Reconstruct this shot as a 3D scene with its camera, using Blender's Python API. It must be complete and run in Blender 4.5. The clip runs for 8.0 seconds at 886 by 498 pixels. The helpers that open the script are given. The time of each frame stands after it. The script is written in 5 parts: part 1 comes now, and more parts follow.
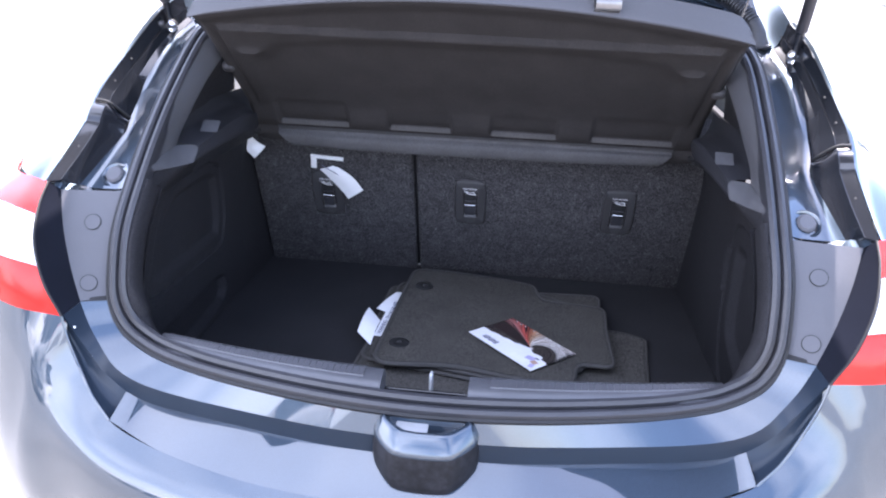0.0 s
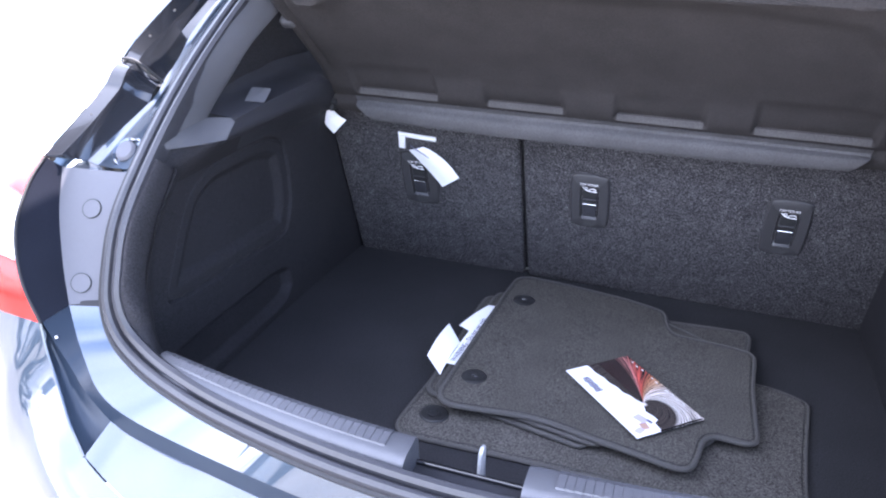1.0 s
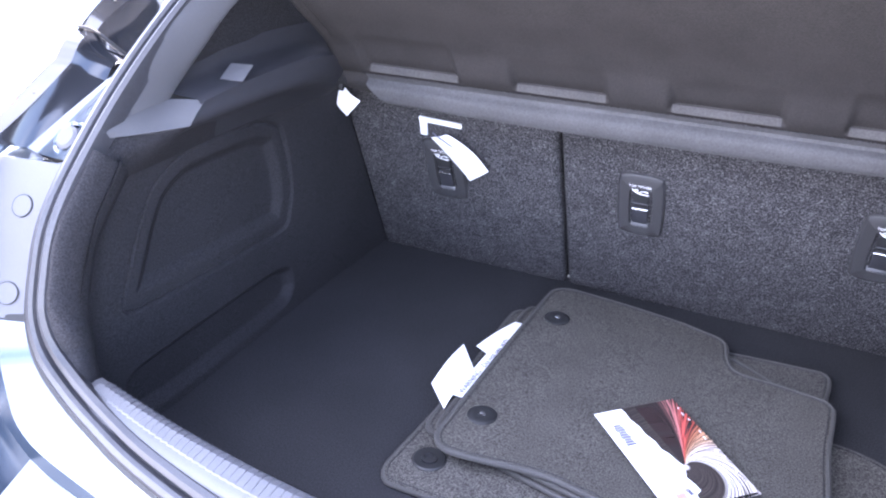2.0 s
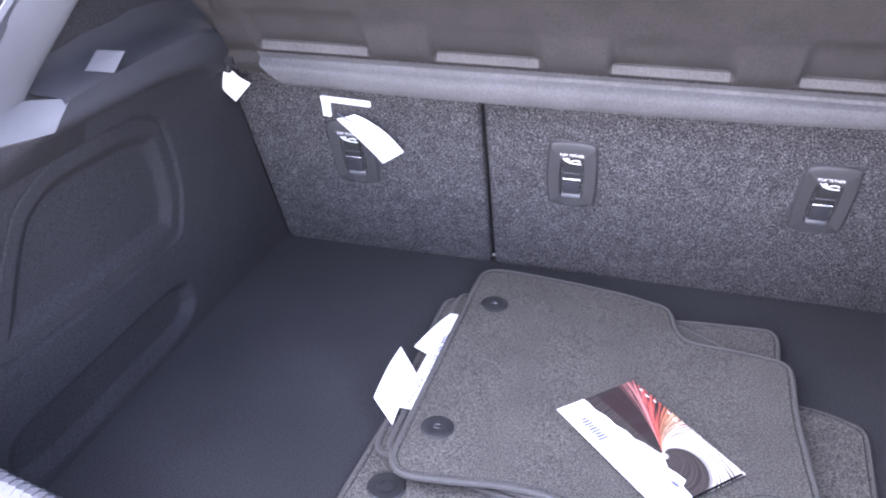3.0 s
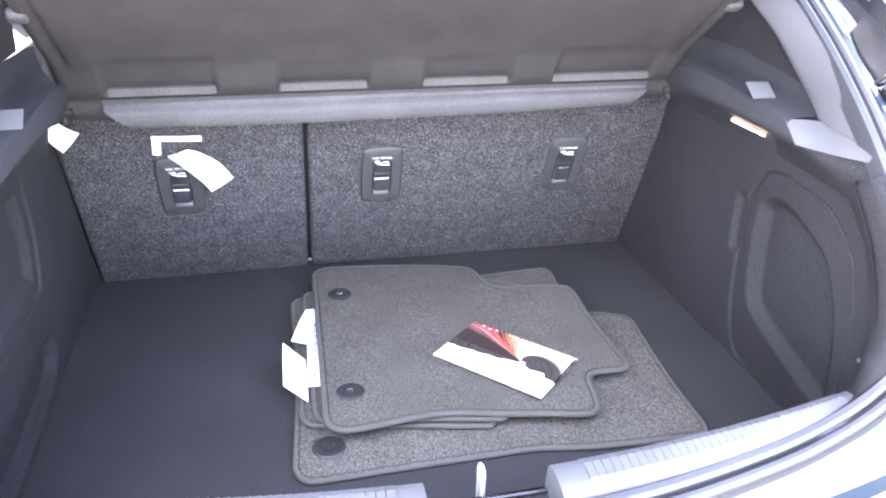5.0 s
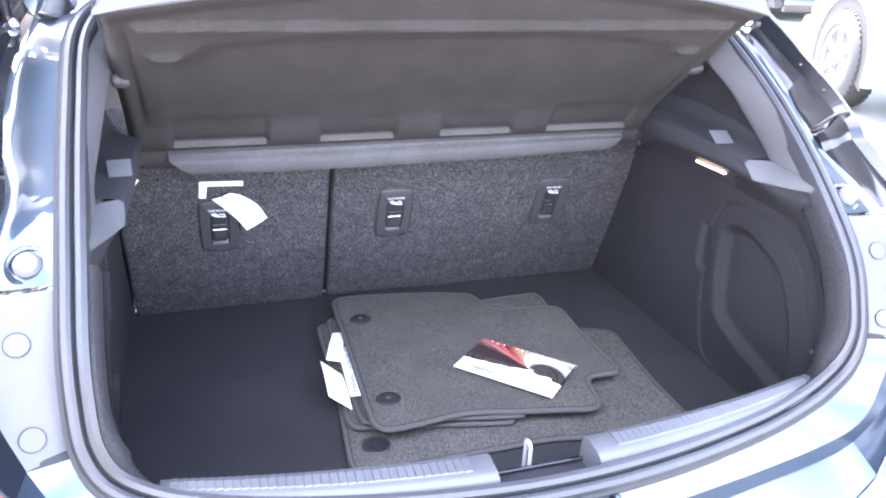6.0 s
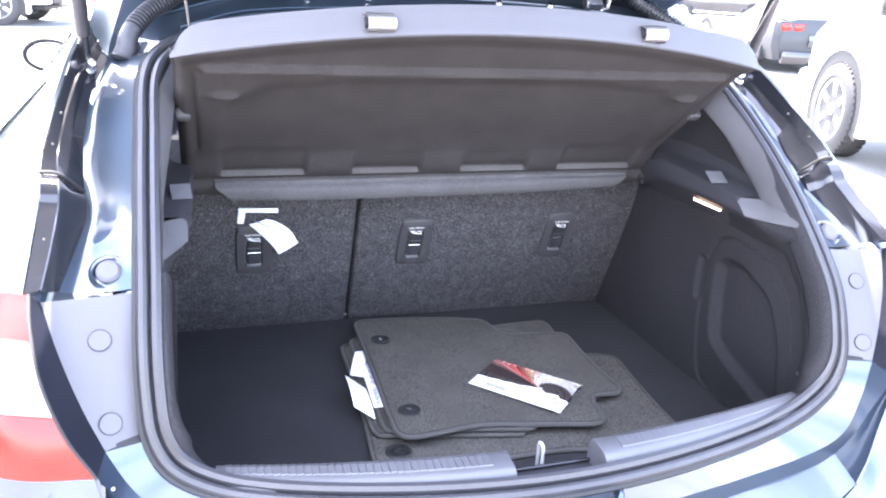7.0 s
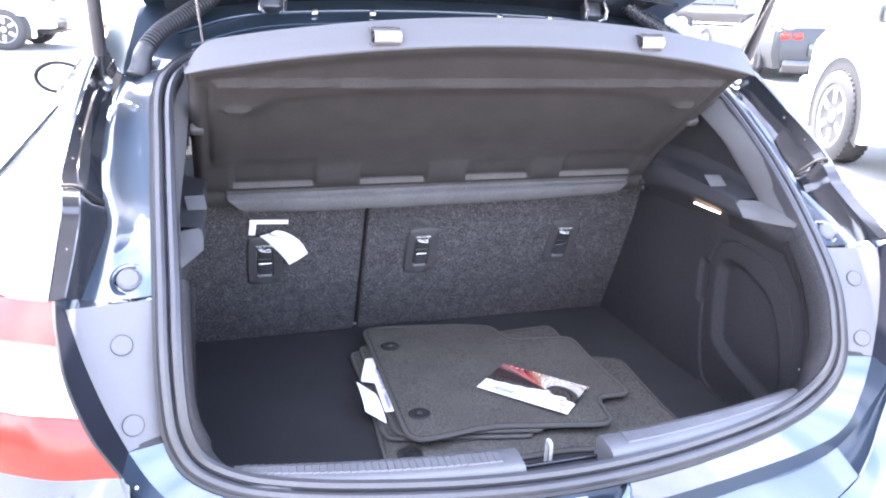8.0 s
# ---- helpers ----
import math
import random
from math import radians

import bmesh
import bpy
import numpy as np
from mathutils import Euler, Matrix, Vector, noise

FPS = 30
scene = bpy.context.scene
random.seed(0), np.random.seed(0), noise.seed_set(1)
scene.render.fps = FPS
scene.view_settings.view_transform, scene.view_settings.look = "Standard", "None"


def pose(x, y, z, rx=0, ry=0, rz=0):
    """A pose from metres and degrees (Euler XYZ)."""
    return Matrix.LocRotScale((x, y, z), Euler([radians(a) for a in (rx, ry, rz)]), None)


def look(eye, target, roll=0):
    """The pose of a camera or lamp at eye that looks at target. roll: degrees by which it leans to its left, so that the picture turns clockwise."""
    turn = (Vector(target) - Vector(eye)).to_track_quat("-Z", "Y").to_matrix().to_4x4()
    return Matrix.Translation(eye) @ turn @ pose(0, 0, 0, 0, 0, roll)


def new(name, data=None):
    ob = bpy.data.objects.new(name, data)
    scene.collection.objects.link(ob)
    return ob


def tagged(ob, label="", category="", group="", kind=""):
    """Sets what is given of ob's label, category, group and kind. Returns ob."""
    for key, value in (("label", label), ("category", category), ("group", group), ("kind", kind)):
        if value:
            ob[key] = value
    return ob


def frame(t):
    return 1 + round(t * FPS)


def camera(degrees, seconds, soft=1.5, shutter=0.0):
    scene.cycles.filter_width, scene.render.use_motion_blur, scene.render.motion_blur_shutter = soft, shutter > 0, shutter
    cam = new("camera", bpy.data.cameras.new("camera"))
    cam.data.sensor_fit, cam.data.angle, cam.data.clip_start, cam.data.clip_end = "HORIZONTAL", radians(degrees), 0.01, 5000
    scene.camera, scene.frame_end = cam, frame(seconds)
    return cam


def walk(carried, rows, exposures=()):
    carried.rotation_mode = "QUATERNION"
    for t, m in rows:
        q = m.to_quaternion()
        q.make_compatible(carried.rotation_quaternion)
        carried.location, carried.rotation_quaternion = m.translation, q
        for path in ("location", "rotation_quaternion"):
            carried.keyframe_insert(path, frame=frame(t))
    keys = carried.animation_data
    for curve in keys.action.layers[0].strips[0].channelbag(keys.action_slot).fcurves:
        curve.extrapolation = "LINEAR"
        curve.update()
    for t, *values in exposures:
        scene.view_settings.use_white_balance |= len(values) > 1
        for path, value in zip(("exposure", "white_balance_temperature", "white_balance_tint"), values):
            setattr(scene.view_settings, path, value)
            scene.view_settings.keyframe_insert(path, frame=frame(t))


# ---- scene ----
cam = camera(59.9, 8.0, soft=2.1)
PATH = [
    (0, (0.114, -0.954, 1.367), (-0.073, 0.899, 0.639), 2.3),
    (0.5, (0.132, -0.779, 1.338), (-0.226, 1.017, 0.535), 2.3),
    (1, (0.176, -0.606, 1.313), (-0.409, 1.124, 0.497), 1.5),
    (1.2, (0.197, -0.546, 1.314), (-0.458, 1.146, 0.474), 1.2),
    (2.3, (0.192, -0.339, 1.268), (-0.574, 1.277, 0.372), 1.1),
    (2.5, (0.166, -0.319, 1.262), (-0.523, 1.322, 0.351), 0.3),
    (3, (0.083, -0.29, 1.261), (-0.364, 1.405, 0.298), 0.1),
    (3.5, (0.025, -0.29, 1.268), (-0.138, 1.435, 0.269), 0.7),
    (4, (-0.023, -0.349, 1.278), (0.027, 1.398, 0.307), -0.2),
    (4.5, (-0.098, -0.421, 1.29), (0.144, 1.325, 0.346), 1.2),
    (4.7, (-0.125, -0.457, 1.291), (0.185, 1.293, 0.373), 1.0),
    (5.8, (-0.334, -0.623, 1.347), (0.234, 1.118, 0.542), 2.6),
    (6, (-0.358, -0.651, 1.35), (0.22, 1.1, 0.577), 2.1),
    (6.5, (-0.404, -0.715, 1.359), (0.175, 1.06, 0.641), 2.5),
    (7, (-0.43, -0.757, 1.367), (0.158, 1.032, 0.693), 3.3),
    (7.5, (-0.449, -0.78, 1.364), (0.135, 1.021, 0.718), 1.9),
    (8, (-0.444, -0.792, 1.364), (0.134, 1.014, 0.726), 2.1),
]
walk(cam, [(t, look(eye, target, roll)) for t, eye, target, roll in PATH],
     exposures=[(0, 2.70, 6250, 21), (0.5, 3.13, 6350, 22), (1, 3.45, 6250, 22), (2.5, 4.40, 6450, 27), (3.5, 4.71, 6800, 28), (4.5, 5.00, 6950, 23), (6, 4.36, 6600, 20), (8, 3.98, 6600, 20)])

# ---- daylight: sun ahead, high over the roof; the open lid shades the boot ----
SUN_AZ, SUN_EL = 3.0, 64.0
world = bpy.data.worlds.new("world")
scene.world = world
world.use_nodes = True
wn = world.node_tree.nodes
sky = wn.new("ShaderNodeTexSky")
sky.sky_type = "NISHITA"
sky.sun_disc = False
sky.sun_elevation, sky.sun_rotation = radians(SUN_EL), radians(SUN_AZ)
wn["Background"].inputs["Strength"].default_value = 0.15
# broken white cloud over the blue
wl = world.node_tree.links
wtc, cloud, cover, cmix = wn.new("ShaderNodeTexCoord"), wn.new("ShaderNodeTexNoise"), wn.new("ShaderNodeValToRGB"), wn.new("ShaderNodeMix")
cloud.inputs["Scale"].default_value, cloud.inputs["Detail"].default_value, cloud.inputs["Roughness"].default_value = 1.9, 3, 0.45
cover.color_ramp.elements[0].position, cover.color_ramp.elements[1].position = 0.38, 0.78
cmix.data_type = "RGBA"
cmix.inputs["B"].default_value = (7.4, 8.2, 9.4, 1)
drift = wn.new("ShaderNodeVectorMath")
drift.inputs[1].default_value = (1.7, 6.2, 3.1)
wl.new(wtc.outputs["Generated"], drift.inputs[0])
wl.new(drift.outputs[0], cloud.inputs["Vector"])
bank, lean = wn.new("ShaderNodeVectorMath"), wn.new("ShaderNodeMath")
bank.operation, lean.operation = "DOT_PRODUCT", "ADD"
bank.inputs[1].default_value = (-0.12, -0.05, -0.04)
wl.new(wtc.outputs["Generated"], bank.inputs[0])
wl.new(bank.outputs["Value"], lean.inputs[0])
wl.new(cloud.outputs["Fac"], lean.inputs[1])
wl.new(lean.outputs[0], cover.inputs[0])
wl.new(cover.outputs[0], cmix.inputs["Factor"])
wl.new(sky.outputs[0], cmix.inputs["A"])
wl.new(cmix.outputs["Result"], wn["Background"].inputs["Color"])
sun = new("sun", bpy.data.lights.new("sun", "SUN"))
sun.data.energy, sun.data.angle, sun.data.color = 5.0, radians(0.5), (1.0, 0.96, 0.9)
sun_dir = Vector((math.sin(radians(SUN_AZ)) * math.cos(radians(SUN_EL)), math.cos(radians(SUN_AZ)) * math.cos(radians(SUN_EL)), math.sin(radians(SUN_EL))))
sun.matrix_world = look(sun_dir * 40, (0, 0, 0))


# ---- materials ----
def material(name, color, rough=0.6, metal=0.0, coat=0.0, grain=0.0, scale=200.0, bump=0.0, bump_scale=400.0, stain=0.0, stain_scale=6.0, spec=0.5):
    m = bpy.data.materials.new(name)
    m.use_nodes = True
    n, l = m.node_tree.nodes, m.node_tree.links
    b = n["Principled BSDF"]
    b.inputs["Roughness"].default_value = rough
    b.inputs["Metallic"].default_value = metal
    b.inputs["Coat Weight"].default_value = coat
    b.inputs["Coat Roughness"].default_value = 0.02
    b.inputs["Specular IOR Level"].default_value = spec
    tc = n.new("ShaderNodeTexCoord")
    base = n.new("ShaderNodeRGB")
    base.outputs[0].default_value = (*color, 1)
    out = base.outputs[0]

    def vary(source, amount, size, detail):
        t = n.new("ShaderNodeTexNoise")
        t.inputs["Scale"].default_value, t.inputs["Detail"].default_value = size, detail
        l.new(tc.outputs["Object"], t.inputs["Vector"])
        r = n.new("ShaderNodeMapRange")
        r.inputs["From Min"].default_value, r.inputs["From Max"].default_value = 0.3, 0.7
        r.inputs["To Min"].default_value, r.inputs["To Max"].default_value = 1 - amount, 1 + amount
        l.new(t.outputs["Fac"], r.inputs["Value"])
        x = n.new("ShaderNodeVectorMath")
        x.operation = "SCALE"
        l.new(source, x.inputs[0])
        l.new(r.outputs[0], x.inputs["Scale"])
        return x.outputs[0]

    if grain:
        out = vary(out, grain, scale, 3)
    if stain:
        out = vary(out, stain, stain_scale, 5)
    l.new(out, b.inputs["Base Color"])
    if bump:
        t = n.new("ShaderNodeTexNoise")
        t.inputs["Scale"].default_value, t.inputs["Detail"].default_value = bump_scale, 2
        l.new(tc.outputs["Object"], t.inputs["Vector"])
        k = n.new("ShaderNodeBump")
        k.inputs["Strength"].default_value, k.inputs["Distance"].default_value = bump, 0.001
        l.new(t.outputs["Fac"], k.inputs["Height"])
        l.new(k.outputs[0], b.inputs["Normal"])
    return m


M_PAINT = material("blue_metallic_paint", (0.030, 0.046, 0.066), 0.42, 0.75, 1.0, grain=0.25, scale=1500, stain=0.06, stain_scale=9)
M_PAINT.node_tree.nodes["Principled BSDF"].inputs["Coat IOR"].default_value = 1.75
M_BLACK = material("gloss_black_plastic", (0.012, 0.012, 0.014), 0.12, 0, 0.4, stain=0.2, stain_scale=14)
M_RUBBER = material("rubber_seal", (0.025, 0.025, 0.029), 0.45, grain=0.15, scale=300, bump=0.15, bump_scale=700, stain=0.12, stain_scale=18)
M_TRIM = material("dark_trim_plastic", (0.022, 0.022, 0.026), 0.66, grain=0.2, scale=900, bump=0.35, bump_scale=1400, stain=0.12, spec=0.25)
M_WALL = material("boot_lining", (0.0185, 0.0180, 0.0202), 0.8, grain=0.55, scale=520, bump=0.5, bump_scale=700, stain=0.1, spec=0.15)
M_PILLAR = material("grey_pillar_plastic", (0.063, 0.063, 0.069), 0.6, grain=0.1, scale=900, bump=0.3, bump_scale=1500, stain=0.06)
M_COVER = material("grey_cover_plastic", (0.074, 0.074, 0.083), 0.66, grain=0.06, scale=900, bump=0.15, bump_scale=1500, stain=0.05)
M_SILL = material("sill_plastic", (0.066, 0.066, 0.072), 0.34, grain=0.1, scale=900, bump=0.25, bump_scale=1500, stain=0.08, stain_scale=12)
M_FLOOR = material("boot_floor_felt", (0.0215, 0.0212, 0.0235), 0.95, grain=0.5, scale=520, bump=0.3, bump_scale=900, stain=0.12, spec=0.2)
M_SHELF = material("shelf_felt", (0.0262, 0.0236, 0.0230), 0.95, grain=0.25, scale=480, bump=0.4, bump_scale=600, stain=0.12, stain_scale=20, spec=0.2)
M_SHELFRIM = material("shelf_rim", (0.043, 0.0415, 0.043), 0.75, grain=0.2, scale=320, bump=0.3, bump_scale=1000, stain=0.15, stain_scale=25)
# shelf felt made paler, the skylight on the pocket ledges as colour
M_LEDGE = material("lit_shelf_felt", (0.052, 0.049, 0.048), 0.9, grain=0.2, scale=400, bump=0.3, bump_scale=700, stain=0.1, stain_scale=20, spec=0.2)
M_LIP = material("shelf_top_vinyl", (0.053, 0.053, 0.06), 0.6, grain=0.1, scale=700, bump=0.3, bump_scale=1300, stain=0.05)
M_MAT = material("mat_carpet", (0.061, 0.0570, 0.0510), 0.95, grain=0.7, scale=520, bump=0.6, bump_scale=700, stain=0.1, stain_scale=14, spec=0.15)
M_MATBACK = material("mat_heather", (0.065, 0.0608, 0.0555), 0.95, grain=0.85, scale=560, bump=0.6, bump_scale=500, stain=0.12, stain_scale=14, spec=0.15)
M_PIPING = material("mat_binding", (0.053, 0.050, 0.047), 0.8, grain=0.2, scale=800, bump=0.5, bump_scale=900)
M_PAPER = material("white_paper", (0.78, 0.78, 0.8), 0.6, stain=0.04, stain_scale=30)
M_PAPERGLOSS = material("white_print", (0.8, 0.8, 0.83), 0.25, stain=0.03, stain_scale=30)
M_INK = material("grey_ink", (0.10, 0.10, 0.16), 0.6)
M_WHITEINK = material("white_ink", (0.75, 0.75, 0.75), 0.6)
M_SNOUT = material("dusty_black_plastic", (0.008, 0.008, 0.01), 0.6, grain=0.5, scale=120, stain=0.3, stain_scale=30, spec=0.25)
M_REVEAL_SHADE = material("shaded_reveal_paint", (0.007, 0.008, 0.013), 0.45, grain=0.08, scale=300, stain=0.15, stain_scale=12, spec=0.15)
# body paint with the dark reflections of step and wings put into the colour
M_STEP = material("shaded_body_paint", (0.014, 0.021, 0.032), 0.30, grain=0.15, scale=1200, stain=0.1, stain_scale=10, spec=0.25)
M_MOULD = material("black_moulding", (0.012, 0.013, 0.016), 0.12, coat=0.3, stain=0.2, stain_scale=14, spec=0.5)
M_DARK = material("dark_recess", (0.008, 0.008, 0.009), 0.7)
M_BEZEL = material("bezel_plastic", (0.036, 0.035, 0.037), 0.5, grain=0.1, scale=900, bump=0.2, bump_scale=1500)
M_EYELET = material("eyelet_plastic", (0.015, 0.015, 0.016), 0.5, grain=0.2, scale=300, stain=0.15, stain_scale=40)
M_CHROME = material("bright_steel", (0.72, 0.72, 0.74), 0.22, 1.0, stain=0.08, stain_scale=60)
M_ZINC = material("zinc_steel", (0.55, 0.55, 0.56), 0.4, 0.55, stain=0.08, stain_scale=60)
M_STEEL = material("dark_steel", (0.05, 0.05, 0.055), 0.3, 0.6, stain=0.1, stain_scale=40)
M_CLIP = material("clip_plastic", (0.20, 0.19, 0.185), 0.25, 0.7, stain=0.1, stain_scale=30)
M_REDLAMP = material("red_lamp_lens", (0.55, 0.014, 0.008), 0.2, 0, 0.25, stain=0.15, stain_scale=22, spec=0.3)
M_CLEARLAMP = material("clear_lamp_lens", (0.7, 0.68, 0.66), 0.1, 0.25, 0.6, stain=0.25, stain_scale=26)
M_TYRE = material("tyre_rubber", (0.025, 0.025, 0.026), 0.8, grain=0.2, scale=60, bump=0.5, bump_scale=90)
M_RIM = material("alloy_rim", (0.6, 0.6, 0.62), 0.3, 0.85, stain=0.08, stain_scale=20)
M_WHITECAR = material("white_car_paint", (0.78, 0.77, 0.75), 0.3, 0, 0.8, stain=0.04, stain_scale=2)
M_BLACKCAR = material("black_car_paint", (0.02, 0.02, 0.022), 0.25, 0.2, 0.8, stain=0.15, stain_scale=3)
M_SPORTCAR = material("grey_sport_paint", (0.012, 0.015, 0.019), 0.5, 0.2, 0.15, stain=0.1, stain_scale=4)
M_AMBER = material("amber_lens", (0.7, 0.25, 0.05), 0.15, 0, 0.5, stain=0.1)
M_ASPHALT = material("sunlit_asphalt", (0.17, 0.167, 0.162), 0.92, grain=0.4, scale=90, bump=0.6, bump_scale=120, stain=0.22, stain_scale=0.7)
M_PAINTLINE = material("parking_line", (0.75, 0.75, 0.72), 0.8, grain=0.15, scale=40, stain=0.2, stain_scale=3)


def glass(name, tint, rough=0.0):
    m = bpy.data.materials.new(name)
    m.use_nodes = True
    n, l = m.node_tree.nodes, m.node_tree.links
    mix, tr, gl = n.new("ShaderNodeMixShader"), n.new("ShaderNodeBsdfTransparent"), n.new("ShaderNodeBsdfGlossy")
    fr = n.new("ShaderNodeFresnel")
    tr.inputs[0].default_value = (*tint, 1)
    gl.inputs["Roughness"].default_value = 0.02
    l.new(fr.outputs[0], mix.inputs[0])
    l.new(tr.outputs[0], mix.inputs[1])
    l.new(gl.outputs[0], mix.inputs[2])
    l.new(mix.outputs[0], n["Material Output"].inputs[0])
    return m


M_GLASS = glass("side_glass", (0.75, 0.82, 0.8))
M_TINTED = material("dark_car_glass", (0.02, 0.025, 0.028), 0.05, 0, 0.5)


def fabric():
    """Charcoal needle felt with pale fibres."""
    m = material("seat_back_felt", (0.03, 0.029, 0.031), 0.95, spec=0.15)
    n, l = m.node_tree.nodes, m.node_tree.links
    tc = n.new("ShaderNodeTexCoord")
    fine, wide, ramp, mix = n.new("ShaderNodeTexNoise"), n.new("ShaderNodeTexNoise"), n.new("ShaderNodeValToRGB"), n.new("ShaderNodeMath")
    fine.inputs["Scale"].default_value, fine.inputs["Detail"].default_value, fine.inputs["Distortion"].default_value = 520, 3, 0.6
    wide.inputs["Scale"].default_value, wide.inputs["Detail"].default_value = 45, 3
    l.new(tc.outputs["Object"], fine.inputs["Vector"])
    l.new(tc.outputs["Object"], wide.inputs["Vector"])
    mix.operation = "MULTIPLY_ADD"
    mix.inputs[1].default_value, mix.inputs[2].default_value = 0.12, -0.06
    l.new(wide.outputs["Fac"], mix.inputs[0])
    add = n.new("ShaderNodeMath")
    l.new(fine.outputs["Fac"], add.inputs[0])
    l.new(mix.outputs[0], add.inputs[1])
    e = ramp.color_ramp.elements
    e[0].position, e[0].color = 0.39, (0.014, 0.0135, 0.0145, 1)
    e[1].position, e[1].color = 0.69, (0.15, 0.145, 0.148, 1)
    mid = ramp.color_ramp.elements.new(0.53)
    mid.color = (0.042, 0.040, 0.043, 1)
    l.new(add.outputs[0], ramp.inputs[0])
    l.new(ramp.outputs[0], n["Principled BSDF"].inputs["Base Color"])
    k = n.new("ShaderNodeBump")
    k.inputs["Strength"].default_value, k.inputs["Distance"].default_value = 0.6, 0.001
    l.new(fine.outputs["Fac"], k.inputs["Height"])
    l.new(k.outputs[0], n["Principled BSDF"].inputs["Normal"])
    return m


M_SEAT = fabric()


def print_photo():
    """A night photograph of red and white light trails, printed on glossy card; local x runs along the card."""
    m = bpy.data.materials.new("light_trail_print")
    m.use_nodes = True
    n, l = m.node_tree.nodes, m.node_tree.links
    b = n["Principled BSDF"]
    b.inputs["Roughness"].default_value = 0.22
    tc, sep = n.new("ShaderNodeTexCoord"), n.new("ShaderNodeSeparateXYZ")
    l.new(tc.outputs["Object"], sep.inputs[0])

    def op(kind, a, c=None):
        q = n.new("ShaderNodeMath")
        q.operation = kind
        for i, v in enumerate((a, c)):
            if v is None:
                continue
            if isinstance(v, (int, float)):
                q.inputs[i].default_value = v
            else:
                l.new(v, q.inputs[i])
        return q.outputs[0]

    dx, dy = op("SUBTRACT", sep.outputs[0], 0.122), op("SUBTRACT", sep.outputs[1], 0.060)
    rad = op("SQRT", op("ADD", op("MULTIPLY", dx, dx), op("MULTIPLY", dy, dy)))
    # which trail of the fan: straight ones first, then more and more bent ones
    trail = op("DIVIDE", op("SUBTRACT", 2.66, op("ARCTAN2", dy, dx)), op("ADD", op("MULTIPLY", rad, 26.0), 0.04))
    vec = n.new("ShaderNodeCombineXYZ")
    fine = op("POWER", op("MAXIMUM", op("ADD", trail, 0.1), 0.0), 0.5)
    l.new(op("MULTIPLY", fine, 24.0), vec.inputs[0])
    l.new(op("MULTIPLY", rad, 5.0), vec.inputs[1])
    t = n.new("ShaderNodeTexNoise")
    t.inputs["Scale"].default_value, t.inputs["Detail"].default_value = 3.4, 3
    l.new(vec.outputs[0], t.inputs["Vector"])
    streak = n.new("ShaderNodeValToRGB")
    e = streak.color_ramp.elements
    e[0].position, e[0].color, e[1].position, e[1].color = 0.44, (0, 0, 0, 1), 0.56, (1, 1, 1, 1)
    l.new(t.outputs["Fac"], streak.inputs[0])
    window = n.new("ShaderNodeValToRGB")
    e = window.color_ramp.elements
    e[0].position, e[0].color = 0.022, (0.03, 0.015, 0.015, 1)
    e[1].position, e[1].color = 0.985, (0.06, 0.05, 0.045, 1)
    for at, c in ((0.045, (0.8, 0.30, 0.28, 1)), (0.067, (0.85, 0.12, 0.10, 1)), (0.093, (0.85, 0.13, 0.10, 1)), (0.115, (0.40, 0.08, 0.05, 1)), (0.15, (0.70, 0.28, 0.15, 1)), (0.22, (0.85, 0.52, 0.33, 1)), (0.34, (0.9, 0.80, 0.74, 1)), (0.88, (0.9, 0.84, 0.80, 1))):
        s = window.color_ramp.elements.new(at)
        s.color = c
    l.new(op("DIVIDE", op("ADD", trail, 0.1), 1.75), window.inputs[0])
    mixed = n.new("ShaderNodeMix")
    mixed.data_type = "RGBA"
    mixed.inputs["A"].default_value = (0.03, 0.024, 0.024, 1)
    fade = n.new("ShaderNodeMapRange")
    fade.inputs["From Min"].default_value, fade.inputs["From Max"].default_value = 0.02, 0.105
    fade.inputs["To Min"].default_value, fade.inputs["To Max"].default_value = 1.0, 0.55
    l.new(rad, fade.inputs["Value"])
    l.new(op("MULTIPLY", streak.outputs[0], fade.outputs[0]), mixed.inputs["Factor"])
    l.new(window.outputs[0], mixed.inputs["B"])
    glow = n.new("ShaderNodeMapRange")
    glow.inputs["From Min"].default_value, glow.inputs["From Max"].default_value = 0.001, 0.006
    glow.inputs["To Min"].default_value, glow.inputs["To Max"].default_value = 1, 0
    l.new(rad, glow.inputs["Value"])
    hub = n.new("ShaderNodeMix")
    hub.data_type = "RGBA"
    hub.inputs["B"].default_value = (0.8, 0.72, 0.7, 1)
    l.new(glow.outputs[0], hub.inputs["Factor"])
    l.new(mixed.outputs["Result"], hub.inputs["A"])
    l.new(hub.outputs["Result"], b.inputs["Base Color"])
    return m


M_PHOTO = print_photo()
M_LAMP = bpy.data.materials.new("boot_lamp_glow")
M_LAMP.use_nodes = True
M_LAMP.node_tree.nodes["Principled BSDF"].inputs["Emission Color"].default_value = (1.0, 0.70, 0.48, 1)
M_LAMP.node_tree.nodes["Principled BSDF"].inputs["Emission Strength"].default_value = 2.2


# ---- building helpers ----
def mesh_of(name, bm, mat, smooth=True):
    bmesh.ops.remove_doubles(bm, verts=bm.verts, dist=1e-6)
    bmesh.ops.recalc_face_normals(bm, faces=bm.faces)
    me = bpy.data.meshes.new(name)
    bm.to_mesh(me)
    bm.free()
    for m in mat if isinstance(mat, (list, tuple)) else [mat]:
        me.materials.append(m)
    if smooth:
        me.shade_smooth()
        me.set_sharp_from_angle(angle=radians(38))
    return me


